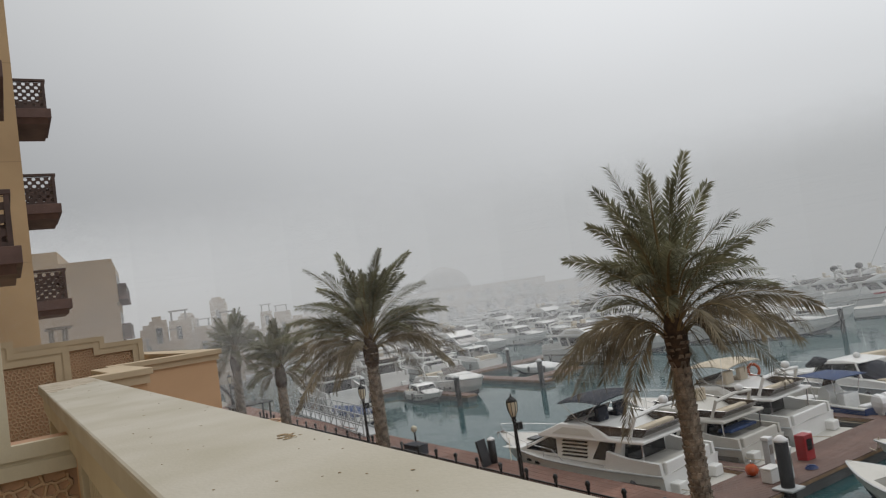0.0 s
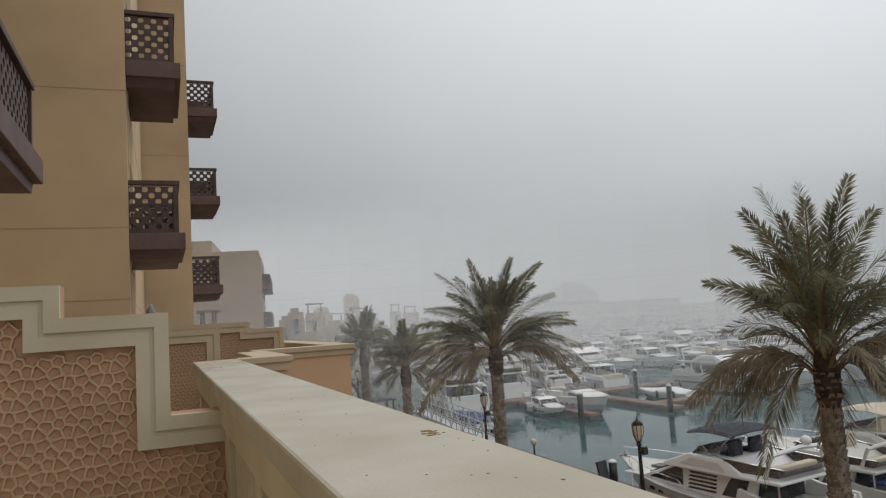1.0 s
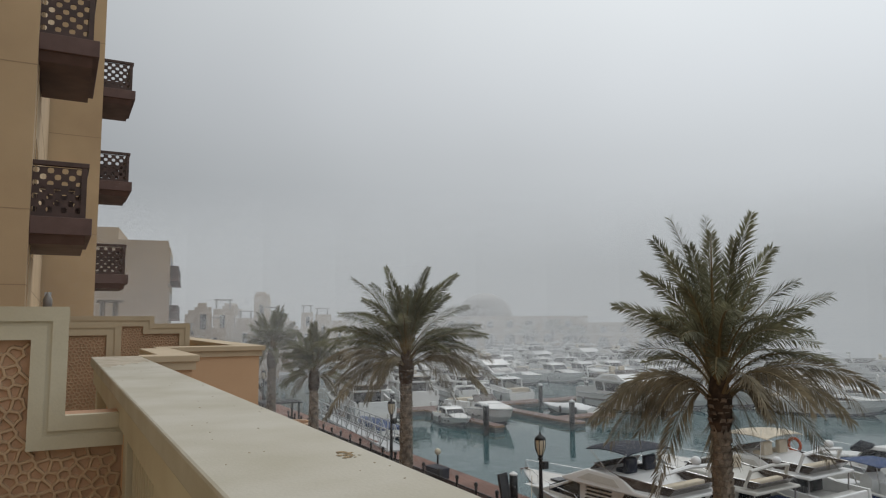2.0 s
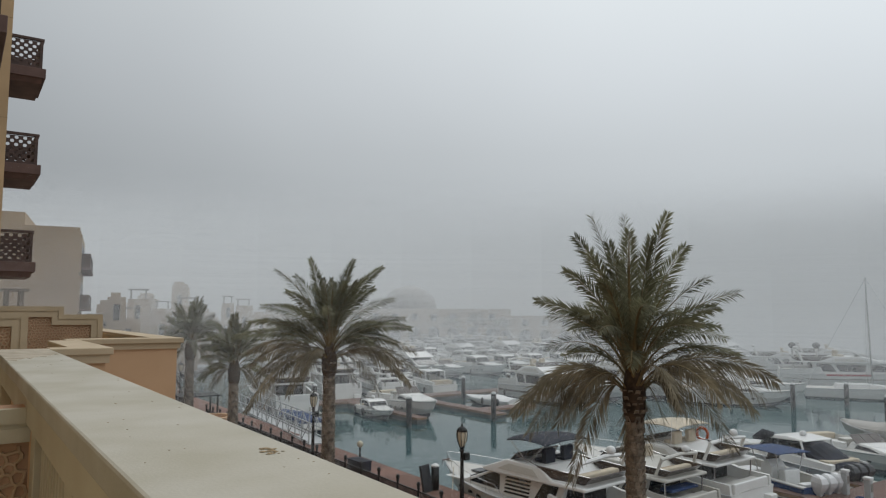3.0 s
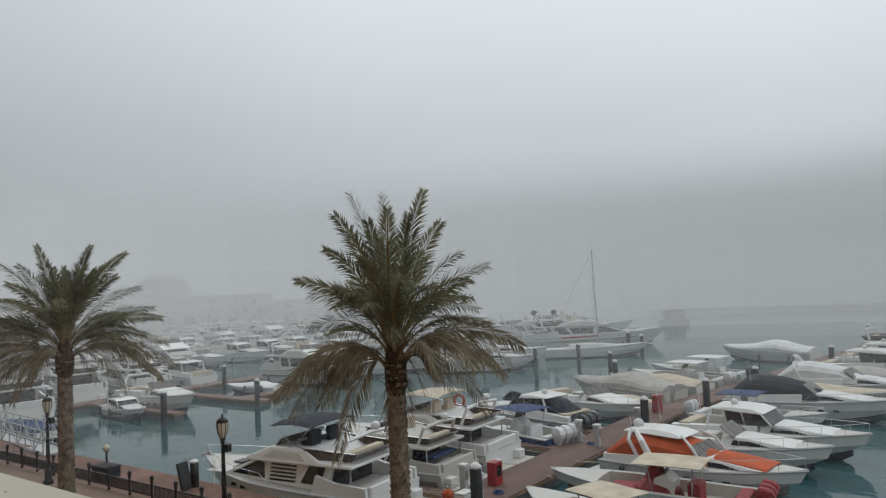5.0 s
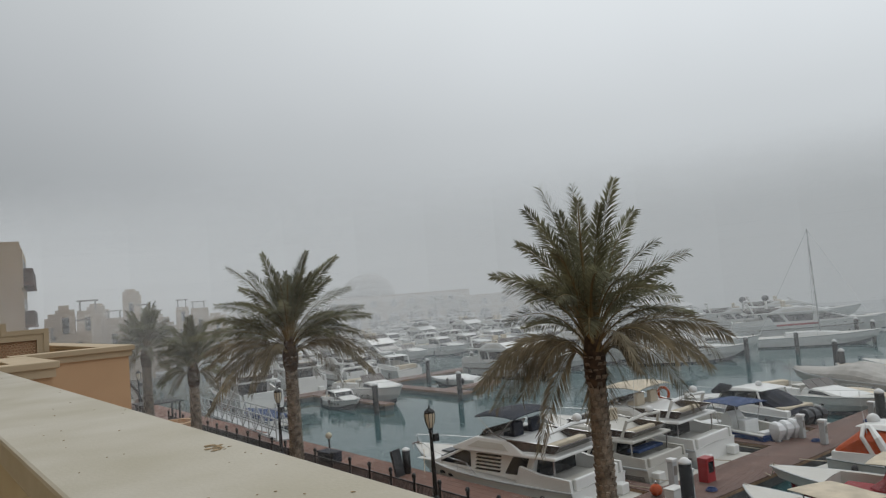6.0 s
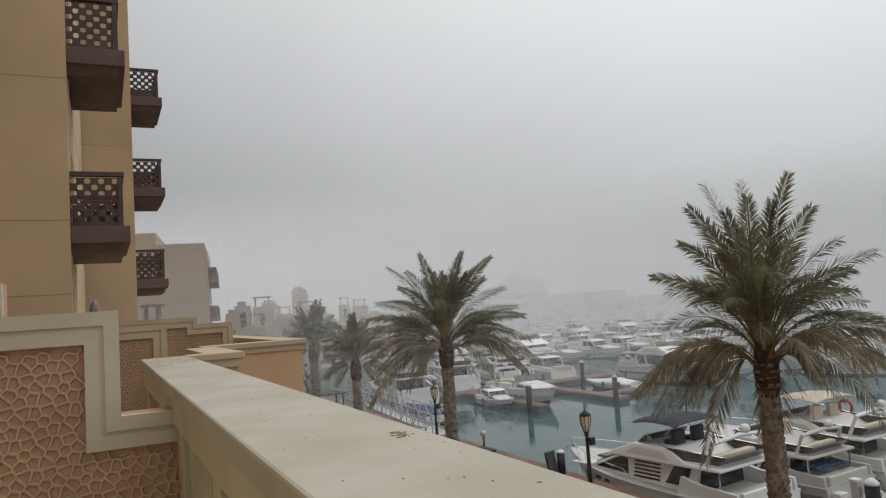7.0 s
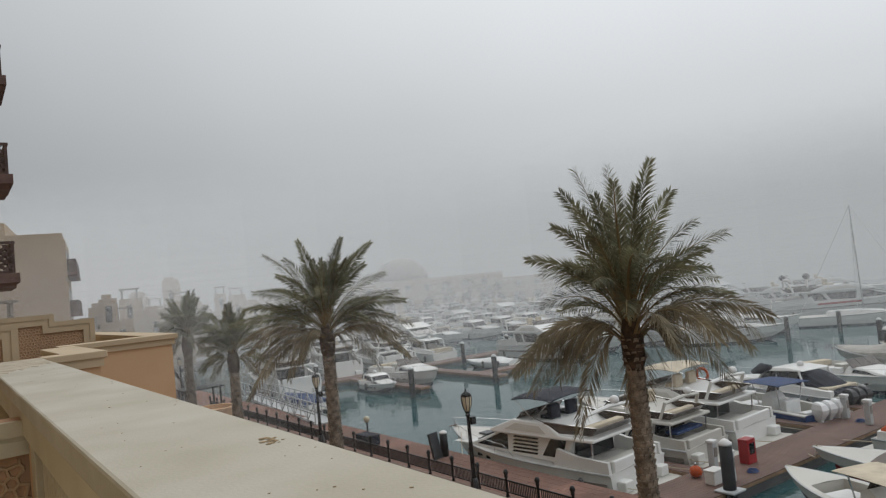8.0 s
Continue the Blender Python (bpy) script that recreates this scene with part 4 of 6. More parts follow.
def flybridge(m, L, Bm, top=GEL, label="white flybridge motor yacht moored at the pontoon", bim=NAVY, band=None, louvre=False, arch=True, low=None, group="moored yachts"):
    e = thing("motor_yacht", label, "yacht", m, group)
    k = L / 11.0
    fs, fb = 1.15 * k, 1.75 * k
    hull(e, L, Bm, fs, fb, top)
    part("swim_platform", cbox(-Bm * 0.42, Bm * 0.42, -0.9 * k, 0.05, 0.22, 0.36, 0.03), GELO, e)
    for sg in (1, -1):
        bm = B()
        pts = [(halfbeam(s, Bm) * 0.985, L * s, sheer(s, fs, fb) * 0.62) for s in [0.02 + 0.75 * q / 9 for q in range(10)]]
        rings(bm, [[(sg * (p[0] + 0.012), p[1], p[2] - 0.14), (sg * (p[0] + 0.022), p[1], p[2] + 0.04), (sg * (p[0] - 0.05), p[1], p[2] + 0.04), (sg * (p[0] - 0.05), p[1], p[2] - 0.14)] for p in pts])
        part("hull_band", bm, band or GREYH, e, "grey band along the hull")
        if low:
            # the painted lower half of the topsides
            rows = []
            for q in range(14):
                s = 0.005 + 0.96 * q / 13
                b, zz, y = halfbeam(s, Bm), sheer(s, fs, fb), L * s
                kk = max(0.0, (s - 0.5) / 0.5)
                m1, m2 = b * (0.97 - 0.10 * kk) + 0.012, b * (0.90 - 0.42 * kk) + 0.012
                y1, y2 = y - 0.035 * L * kk ** 2, y - 0.09 * L * kk ** 2
                rows.append([(sg * m1, y1, zz * 0.56), (sg * m2, y2, 0.17 + 0.35 * kk ** 2), (sg * (m2 - 0.05), y2, 0.17 + 0.35 * kk ** 2), (sg * (m1 - 0.05), y1, zz * 0.56)])
            part("lower_topside", rings(B(), rows), low, e, "pale beige lower hull paint")
        for q in (0.60, 0.66, 0.74):
            b, z = halfbeam(q, Bm), sheer(q, fs, fb) * 0.78
            part("porthole", cbox(sg * (b * 0.965) - 0.03, sg * (b * 0.965) + 0.03, L * q - 0.16, L * q + 0.16, z - 0.06, z + 0.06, 0.02), GLASSD, e)
    zc = fs + 0.02
    ch, cw = 1.15 * k, Bm * 0.40
    # cockpit sides and transom
    cab, w = house(e, "saloon", [(2.3 * k, zc), (2.0 * k, zc + ch), (6.0 * k, zc + ch), (7.9 * k, zc + 0.42 * k), (9.3 * k, zc + 0.34 * k)], cw, cw * 0.86, top)
    for sg in (1, -1):
        pane(cab, [(5.6 * k, zc + 0.32 * k), (5.7 * k, zc + 0.95 * k), (6.1 * k, zc + 1.0 * k), (7.55 * k, zc + 0.40 * k)], w, sg)
        pane(cab, [(2.55 * k, zc + 0.28 * k), (2.35 * k, zc + 0.98 * k), (3.2 * k, zc + 0.98 * k), (3.6 * k, zc + 0.28 * k)], w, sg)
        if louvre:
            for q in range(5):
                z = zc + (0.28 + 0.15 * q) * k
                pane(cab, [(3.9 * k, z), (3.85 * k, z + 0.075 * k), (5.25 * k, z + 0.075 * k), (5.35 * k, z)], w, sg, GLASSD, 0.02, "louvre")
        else:
            pane(cab, [(3.8 * k, zc + 0.3 * k), (3.5 * k, zc + 0.95 * k), (5.4 * k, zc + 0.95 * k), (5.3 * k, zc + 0.3 * k)], w, sg)
    part("saloon_door", cbox(-cw * 0.75, cw * 0.75, 2.02 * k, 2.25 * k, zc + 0.1, zc + ch - 0.12), GLASSD, cab, "dark glass saloon door")
    bm = B()
    wz = lambda z: cw * 0.8
    part("windscreen", rings(B(), [[(cw * 0.74, 6.15 * k, zc + ch - 0.06), (-cw * 0.74, 6.15 * k, zc + ch - 0.06), (-cw * 0.80, 7.7 * k, zc + 0.50 * k), (cw * 0.80, 7.7 * k, zc + 0.50 * k)], [(cw * 0.74, 6.2 * k, zc + ch), (-cw * 0.74, 6.2 * k, zc + ch), (-cw * 0.80, 7.75 * k, zc + 0.54 * k), (cw * 0.80, 7.75 * k, zc + 0.54 * k)]]), GLASSD, cab, "raked dark windscreen")
    # flybridge
    zf = zc + ch
    fly, wf = house(e, "flybridge", [(0.75 * k, zf - 0.07), (0.75 * k, zf + 0.05), (2.5 * k, zf + 0.08), (3.3 * k, zf + 0.50 * k), (5.2 * k, zf + 0.55 * k), (6.6 * k, zf + 0.02), (6.3 * k, zf - 0.07)], cw * 1.08, cw * 0.95, top)
    def screen(name, pts, label=""):
        lo = [Vector(p) for p in pts]
        nn = (lo[1] - lo[0]).cross(lo[2] - lo[0]).normalized() * 0.015
        return part(name, rings(B(), [[tuple(p + nn) for p in lo], [tuple(p - nn) for p in lo]]), GLASST, fly, label)
    for sg in (1, -1):
        pane(fly, [(3.2 * k, zf + 0.10 * k), (3.6 * k, zf + 0.36 * k), (5.0 * k, zf + 0.40 * k), (5.6 * k, zf + 0.12 * k)], wf, sg, GELO, 0.014, "fly_panel")
        screen("fly_screen", [(sg * cw * 0.80, 1.15 * k, zf + 0.10), (sg * cw * 1.0, 3.1 * k, zf + 0.12), (sg * cw * 0.95, 3.4 * k, zf + 0.52 * k), (sg * cw * 0.84, 0.80 * k, zf + 0.42 * k)], "brown tinted flybridge screen")
        part("fly_rail", tube(B(), [(sg * cw * 0.84, 0.80 * k, zf + 0.44 * k), (sg * cw * 0.95, 3.4 * k, zf + 0.54 * k), (sg * cw * 0.86, 4.9 * k, zf + 0.84 * k)], 0.02, 5), STEEL, fly)
    screen("aft_screen", [(cw * 0.80, 1.15 * k, zf + 0.10), (-cw * 0.80, 1.15 * k, zf + 0.10), (-cw * 0.84, 0.80 * k, zf + 0.42 * k), (cw * 0.84, 0.80 * k, zf + 0.42 * k)])
    screen("fly_windscreen", [(cw * 0.90, 5.05 * k, zf + 0.54 * k), (-cw * 0.90, 5.05 * k, zf + 0.54 * k), (-cw * 0.82, 4.75 * k, zf + 0.86 * k), (cw * 0.82, 4.75 * k, zf + 0.86 * k)])
    part("fly_floor", cbox(-cw * 0.78, cw * 0.78, 1.2 * k, 2.5 * k, zf + 0.085, zf + 0.10), TEAK, fly, "teak flybridge deck")
    part("fly_sofa", cbox(-cw * 0.7, cw * 0.7, 1.25 * k, 1.65 * k, zf + 0.10, zf + 0.42 * k, 0.06), TANC, fly, "beige sofa")
    for x in (-0.55, 0.55):
        part("helm_seat", cbox(x - 0.3, x + 0.3, 3.5 * k, 3.75 * k, zf + 0.5 * k, zf + 1.12 * k, 0.05), bim or TANC, fly)
        part("helm_cushion", cbox(x - 0.3, x + 0.3, 3.75 * k, 4.15 * k, zf + 0.5 * k, zf + 0.68 * k, 0.05), bim or TANC, fly)
    if arch:
        bm = B()
        tube(bm, [(cw * 0.95, 1.5 * k, zf + 0.15), (cw * 0.9, 1.2 * k, zf + 0.95 * k), (0, 1.1 * k, zf + 1.08 * k), (-cw * 0.9, 1.2 * k, zf + 0.95 * k), (-cw * 0.95, 1.5 * k, zf + 0.15)], 0.09 * k, 6)
        part("radar_arch", bm, top, e)
        dome(e, 0.4, 1.15 * k, zf + 1.12 * k, 0.2 * k)
    if bim:
        canopy(e, 3.0 * k, 5.3 * k, cw * 0.88, zf + 1.48 * k, bim, True, zf + 0.50 * k)
    antenna(e, -0.5, 1.3 * k, zf + 0.9 * k, 1.9)
    # cockpit furniture and rails
    part("cockpit_seat", cbox(-cw * 0.8, cw * 0.8, 0.35 * k, 0.8 * k, zc, zc + 0.32 * k, 0.05), GELO, e)
    part("transom", cbox(-Bm * 0.36, Bm * 0.36, 0.04, 0.2, zc - 0.1, zc + 0.42 * k, 0.05), top, e)
    for sg in (1, -1):
        part("bulwark", side(B(), [(0.05, zc - 0.12), (0.10, zc + 0.42 * k), (1.6 * k, zc + 0.50 * k), (2.6 * k, zc + 0.72 * k), (2.9 * k, zc - 0.12)], sg * Bm * 0.405, sg * Bm * 0.445), top, e)
    for sg in (1, -1):
        part("fly_support", tube(B(), [(sg * cw * 0.95, 1.0 * k, zc), (sg * cw * 0.98, 0.95 * k, zf)], 0.035, 6), STEEL, e)
        part("transom_step", cbox(sg * Bm * 0.30 - 0.25, sg * Bm * 0.30 + 0.25, -0.40 * k, 0.04, 0.36, 0.75, 0.05), GEL, e)
        for q in (0.12, 0.45, 0.68):
            fender(e, sg * (halfbeam(q, Bm) + 0.13), L * q, 0.25)
    rail(e, L, Bm, fs, fb)
    part("hatch", cbox(-0.3, 0.3, 8.2 * k, 8.8 * k, zc + 0.44 * k, zc + 0.50 * k, 0.02), GLASSD, e)
    part("anchor", tube(B(), [(0, L * 0.97, fb + 0.1), (0, L + 0.25, fb - 0.05), (0, L + 0.22, fb - 0.3)], 0.04, 5), STEEL, e)
    return e


def cruiser(m, L, Bm, top=GEL, cover=None, label="white sports cruiser moored at the pontoon", hardtop=False, engines=0, eng=ENGB, low=None, arch=True, group="moored boats"):
    e = thing("sports_cruiser", label, "boat", m, group)
    k = L / 9.0
    fs, fb = 0.95 * k, 1.35 * k
    hull(e, L, Bm, fs, fb, top, low)
    part("swim_platform", cbox(-Bm * 0.40, Bm * 0.40, -0.7 * k, 0.05, 0.22, 0.34, 0.03), GELO, e)
    z = fs + 0.02
    hw = Bm * 0.36
    trunk, w = house(e, "coachroof", [(4.3 * k, z), (4.5 * k, z + 0.55 * k), (5.4 * k, z + 0.55 * k), (7.6 * k, z + 0.30 * k)], hw, hw * 0.75, top)
    for sg in (1, -1):
        pane(trunk, [(4.9 * k, z + 0.2 * k), (5.0 * k, z + 0.42 * k), (5.8 * k, z + 0.40 * k), (6.6 * k, z + 0.24 * k)], w, sg)
        part("coaming", rings(B(), [[(sg * (Bm * 0.44), 0.2 * k, z - 0.05), (sg * Bm * 0.34, 0.2 * k, z - 0.05), (sg * Bm * 0.34, 0.2 * k, z + 0.30 * k), (sg * Bm * 0.42, 0.2 * k, z + 0.26 * k)], [(sg * (Bm * 0.45), 4.4 * k, z - 0.05), (sg * Bm * 0.34, 4.4 * k, z - 0.05), (sg * Bm * 0.34, 4.4 * k, z + 0.5 * k), (sg * Bm * 0.41, 4.4 * k, z + 0.45 * k)]]), top, e)
        for q in (0.52, 0.60, 0.68):
            b = halfbeam(q, Bm) * 0.955
            part("porthole", cbox(sg * b - 0.03, sg * b + 0.03, L * q - 0.14, L * q + 0.14, z * 0.62, z * 0.62 + 0.12, 0.02), GLASSD, e)
        for q in (0.15, 0.5):
            fender(e, sg * (halfbeam(q, Bm) + 0.13), L * q, 0.2)
    for q in range(0 if hardtop else 3):
        x0, x1 = -hw * 0.9 + q * hw * 0.62, -hw * 0.9 + (q + 1) * hw * 0.62 - 0.04
        part("windscreen_pane", rings(B(), [[(x0, 5.1 * k, z + 0.52 * k), (x1, 5.1 * k, z + 0.52 * k), (x1 * 0.9, 4.45 * k, z + 1.0 * k), (x0 * 0.9, 4.45 * k, z + 1.0 * k)], [(x0, 5.05 * k, z + 0.52 * k), (x1, 5.05 * k, z + 0.52 * k), (x1 * 0.9, 4.41 * k, z + 1.0 * k), (x0 * 0.9, 4.41 * k, z + 1.0 * k)]]), GLASST, e)
    part("cockpit_seat", cbox(-hw, hw, 0.5 * k, 1.1 * k, z, z + 0.4 * k, 0.05), TANC, e)
    part("helm", cbox(0.1, hw * 0.85, 3.6 * k, 4.3 * k, z, z + 0.65 * k, 0.05), GELO, e)
    if hardtop:
        tp, wt = house(e, "hardtop", [(2.0 * k, z + 1.14 * k), (2.1 * k, z + 1.22 * k), (3.2 * k, z + 1.29 * k), (4.1 * k, z + 1.24 * k), (4.75 * k, z + 1.06 * k), (4.5 * k, z + 1.02 * k)], hw * 1.0, hw * 0.86, top)
        for sg in (1, -1):
            for ya, yb, yc, yd in ((3.0, 3.75, 3.62, 2.85), (3.85, 4.95, 4.48, 3.72)):
                part("side_glass", rings(B(), [[(sg * hw * f, ya * k, z + 0.46 * k), (sg * hw * f, yb * k, z + 0.52 * k), (sg * hw * f * 0.97, yc * k, z + 1.04 * k), (sg * hw * f * 0.97, yd * k, z + 1.12 * k)] for f in (0.98, 0.955)]), GLASSD, tp, "dark side glass")
            part("strut", tube(B(), [(sg * hw, 1.9 * k, z + 0.2 * k), (sg * hw * 0.98, 2.2 * k, z + 1.16 * k)], 0.06, 6), top, tp)
            part("pillar", tube(B(), [(sg * hw * 0.97, 5.05 * k, z + 0.5 * k), (sg * hw * 0.93, 4.55 * k, z + 1.06 * k)], 0.045, 6), top, tp)
        dome(e, 0, 3.0 * k, z + 1.26 * k, 0.17)
        for q in range(3):
            x0, x1 = hw * (-0.9 + 0.61 * q), hw * (-0.9 + 0.61 * q + 0.57)
            part("front_glass", rings(B(), [[(x0, (5.10 + o) * k, z + 0.5 * k), (x1, (5.10 + o) * k, z + 0.5 * k), (x1 * 0.95, (4.58 + o) * k, z + 1.05 * k), (x0 * 0.95, (4.58 + o) * k, z + 1.05 * k)] for o in (0.0, 0.04)]), GLASSD, tp, "dark raked windscreen")
    elif arch:
        bm = B()
        tube(bm, [(hw * 1.08, 2.0 * k, z + 0.2), (hw, 1.5 * k, z + 1.0 * k), (hw * 0.7, 1.4 * k, z + 1.35 * k), (-hw * 0.7, 1.4 * k, z + 1.35 * k), (-hw, 1.5 * k, z + 1.0 * k), (-hw * 1.08, 2.0 * k, z + 0.2)], 0.10 * k, 6)
        part("radar_arch", bm, top, e)
        dome(e, 0, 1.4 * k, z + 1.40 * k, 0.22)
    if cover:
        bm = B()
        rows = []
        for y, hgt, ww in ((0.3, 0.5, 1.0), (1.3, 1.35, 0.98), (2.2, 1.42, 0.96), (3.2, 1.30, 0.94), (4.2, 1.08, 0.92), (5.2, 0.52, 0.9)):
            rows.append([(hw * 1.12 * ww * math.cos(a), y * k, z + 0.18 * k + (hgt - 0.18) * k * max(0, math.sin(a)) ** 0.6) for a in [math.pi * q / 8 for q in range(9)]])
        rings(bm, rows, closed=False)
        for row in (rows[0], rows[-1]):
            bm.faces.new([bm.verts.new(p) for p in row])
        part("cockpit_cover", bm, cover, e, "stretched canvas cockpit cover")
    if engines:
        outboards(e, engines, 0.75, eng)
    rail(e, L, Bm, fs, fb, 0.5, 0.99, 0.42)
    antenna(e, hw * 0.8, 1.6 * k, z + 1.1 * k, 1.6)
    return e


def console(m, L, Bm, top=GEL, ttop=WHITEC, engines=2, eng=ENGW, label="open centre-console fishing boat moored at the pontoon", rails=True, seat=None, low=None, group="moored boats"):
    e = thing("open_boat", label, "boat", m, group)
    fs, fb = 0.78, 1.15
    hull(e, L, Bm, fs, fb, top, low, open_deck=True, deck=GELO)
    part("console", side(B(), [(L * 0.36, 0.32), (L * 0.36, 1.15), (L * 0.40, 1.45), (L * 0.45, 1.25), (L * 0.47, 0.32)], -0.42, 0.42), GEL, e)
    part("console_screen", rings(B(), [[(0.4, L * 0.41, 1.42), (-0.4, L * 0.41, 1.42), (-0.36, L * 0.39, 1.75), (0.36, L * 0.39, 1.75)], [(0.4, L * 0.413, 1.42), (-0.4, L * 0.413, 1.42), (-0.36, L * 0.393, 1.75), (0.36, L * 0.393, 1.75)]]), GLASST, e)
    part("leaning_post", cbox(-0.45, 0.45, L * 0.24, L * 0.30, 0.32, 1.15, 0.05), seat or WHITEC, e)
    part("bow_seat", cbox(-0.5, 0.5, L * 0.54, L * 0.68, 0.32, 0.75, 0.06), seat or WHITEC, e)
    part("stern_bench", cbox(-Bm * 0.34, Bm * 0.34, L * 0.03, L * 0.09, 0.32, 0.85, 0.05), seat or WHITEC, e)
    if ttop:
        c = canopy(e, L * 0.22, L * 0.54, Bm * 0.40, 1.95, ttop, False, name="t_top", label="flat sun top", arch=0.03)
        for sg in (1, -1):
            for y0, y1 in ((0.28, 0.26), (0.45, 0.47)):
                part("top_leg", tube(B(), [(sg * 0.5, L * y0, 0.35), (sg * Bm * 0.33, L * y1, 1.92)], 0.025, 6), STEEL, c)
    if engines:
        outboards(e, engines, 0.85, eng)
    if rails:
        rail(e, L, Bm, fs, fb, 0.62, 0.98, 0.25)
    return e


def covered(m, L, Bm, cover, top=GEL, label="moored boat wrapped in a pale canvas cover", high=1.0, group="covered boats"):
    e = thing("covered_boat", label, "boat", m, group)
    k = L / 9.0
    fs, fb = 0.95 * k, 1.35 * k
    hull(e, L, Bm, fs, fb, top)
    rnd = random.Random(int(L * 100))
    bm = B()
    rows = []
    for i in range(13):
        s = 0.01 + 0.96 * i / 12
        b, z = halfbeam(s, Bm) + 0.04, sheer(s, fs, fb) - 0.12
        ridge = high * k * (0.55 + 0.75 * math.exp(-((s - 0.38) / 0.18) ** 2)) * (1 - 0.75 * max(0, (s - 0.6) / 0.4))
        rows.append([(b * math.cos(a), L * s, z + (0.14 + ridge) * max(0, math.sin(a)) ** 0.75 * (1 + 0.05 * rnd.uniform(-1, 1))) for a in [math.pi * q / 10 for q in range(11)]])
    rings(bm, rows, closed=False)
    for row in (rows[0], rows[-1]):
        bm.faces.new([bm.verts.new(p) for p in row])
    part("cover", bm, cover, e, "sagging canvas cover")
    part("swim_platform", cbox(-Bm * 0.40, Bm * 0.40, -0.6 * k, 0.05, 0.22, 0.34, 0.03), GELO, e)
    for q in (0.2, 0.5):
        fender(e, halfbeam(q, Bm) + 0.13, L * q, 0.2)
        fender(e, -halfbeam(q, Bm) - 0.13, L * q, 0.2)
    return e


# boats along the near pontoon, sterns to it
flybridge(pose(21.75, 17.6, 0, 0, 0, 7), 9.9, 3.8, GEL, "white flybridge motor yacht with navy canopy and side louvres", NAVY, None, True, low=GELO)
b2 = flybridge(pose(25.9, 17.6, 0, 0, 0, 4), 8.8, 3.3, GELO, "white flybridge cruiser with tinted screens and blue cushions", None)
part("cushion", cbox(-0.9, 0.9, 0.7, 1.3, 1.32, 1.45, 0.05), BLUE, b2, "blue sun cushion")
b3 = flybridge(pose(29.3, 17.6, 0, 0, 0, 4), 9.8, 3.7, GEL, "large cream-topped motor yacht with a lifebuoy", TANC, arch=True)
lb = B()
rings(lb, [[(1.47 + 0.05 * math.cos(p), 3.2 + (0.28 + 0.07 * math.sin(p)) * math.cos(a), 2.75 + (0.28 + 0.07 * math.sin(p)) * math.sin(a)) for p in [math.tau * q / 8 for q in range(8)]] for a in [math.tau * q / 18 for q in range(19)]], cap=False)
part("lifebuoy", lb, ORANGEC, b3, "orange ring lifebuoy", smooth=True)
console(pose(33.5, 16.9, 0, 0, 0, -14), 7.0, 2.5, BLUEH, BLUE, 3, ENGW, "blue-hulled open fishing boat with blue top and white outboards", low=BLUEH)
b5 = cruiser(pose(37.4, 17.5, 0, 0, 0, -11), 8.4, 3.0, GEL, None, "white cuddy cruiser with navy cover and dark outboards", True, 3, ENGB)
part("stern_cover", rings(B(), [[(1.08 * math.cos(a), y, 0.92 + hh * max(0, math.sin(a)) ** 0.6) for a in [math.pi * q / 8 for q in range(9)]] for y, hh in ((0.15, 0.12), (0.9, 0.5), (1.7, 1.0), (2.3, 1.12))], cap=False, closed=False), NAVY, b5, "navy canvas hanging over the cockpit")
part("rolled_canvas", tube(B(), [(-1.05, 5.0, 1.75), (-1.1, 4.3, 2.0), (-0.9, 3.8, 2.05)], [0.12, 0.3, 0.12], 8), NAVY, b5, "navy canvas bundle", smooth=True)
cruiser(pose(45.4, 24.2, 0, 0, 0, 157), 9.2, 3.0, GEL, None, "white low sports boat lying bow to the pontoon", False, 0, arch=False).scale = (1, 1, 0.85)


def along(x, y, h):
    """A place beside the outer length of the near pontoon, which bends off a little."""
    return pose(44, 15.5, 0, 0, 0, -8) @ pose(x - 44, y - 15.5, 0, 0, 0, h)


covered(along(45.2, 16.9, -6), 5.4, 2.2, TANC, GELO, "low launch under a beige tarpaulin", 0.35)
covered(along(48.3, 17.0, -7), 8.8, 3.0, GREYC, GELO, "cruiser under a grey canvas cover", 0.75)
covered(along(52.4, 16.9, -4), 8.0, 2.8, TANC, GEL, "sports boat with a beige wrapped cover", 0.4)
console(along(56.0, 17.0, -3), 8.0, 2.7, GELO, WHITEC, 2, ENGW, "open boat with a white flat sun top")
console(along(60.0, 17.0, -3), 8.5, 2.8, GEL, WHITEC, 2, ENGB)
covered(along(75.5, 17.0, -2), 9.0, 3.6, WHITEC, GEL, "large yacht wrapped in a white cover", 0.75)
# the other side of the near pontoon
b7 = console(pose(22.4, 7.6, 0, 0, 0, -20), 6.4, 2.1, GEL, TANC, 2, ENGB, "small white open fishing boat with gear", False)
b8 = console(pose(27.9, 6.4, 0, 0, 0, 5), 7.7, 2.4, GEL, TANC, 3, REDC, "long white open boat with red seats and covered engines", False, REDC, REDC)
bm = B()
rings(bm, [[(0.7 * r * math.cos(a), 3.5 + 1.0 * r * math.sin(a), z) for a in [math.tau * q / 10 for q in range(10)]] for r, z in ((1.0, 0.4), (0.85, 0.8), (0.45, 1.15), (0.28, 1.6), (0.08, 1.8))])
b7.scale = (1, 1, 0.82)
b8.scale = (1, 1, 0.86)
part("console_cover", bm, REDC, b8, "red vinyl console cover")
b9 = cruiser(pose(31.2, 13.1, 0, 0, 0, 173), 7.9, 2.9, GEL, ORANGEC, "white sports cruiser with orange canvas cover", False, 0, low=GREYH)
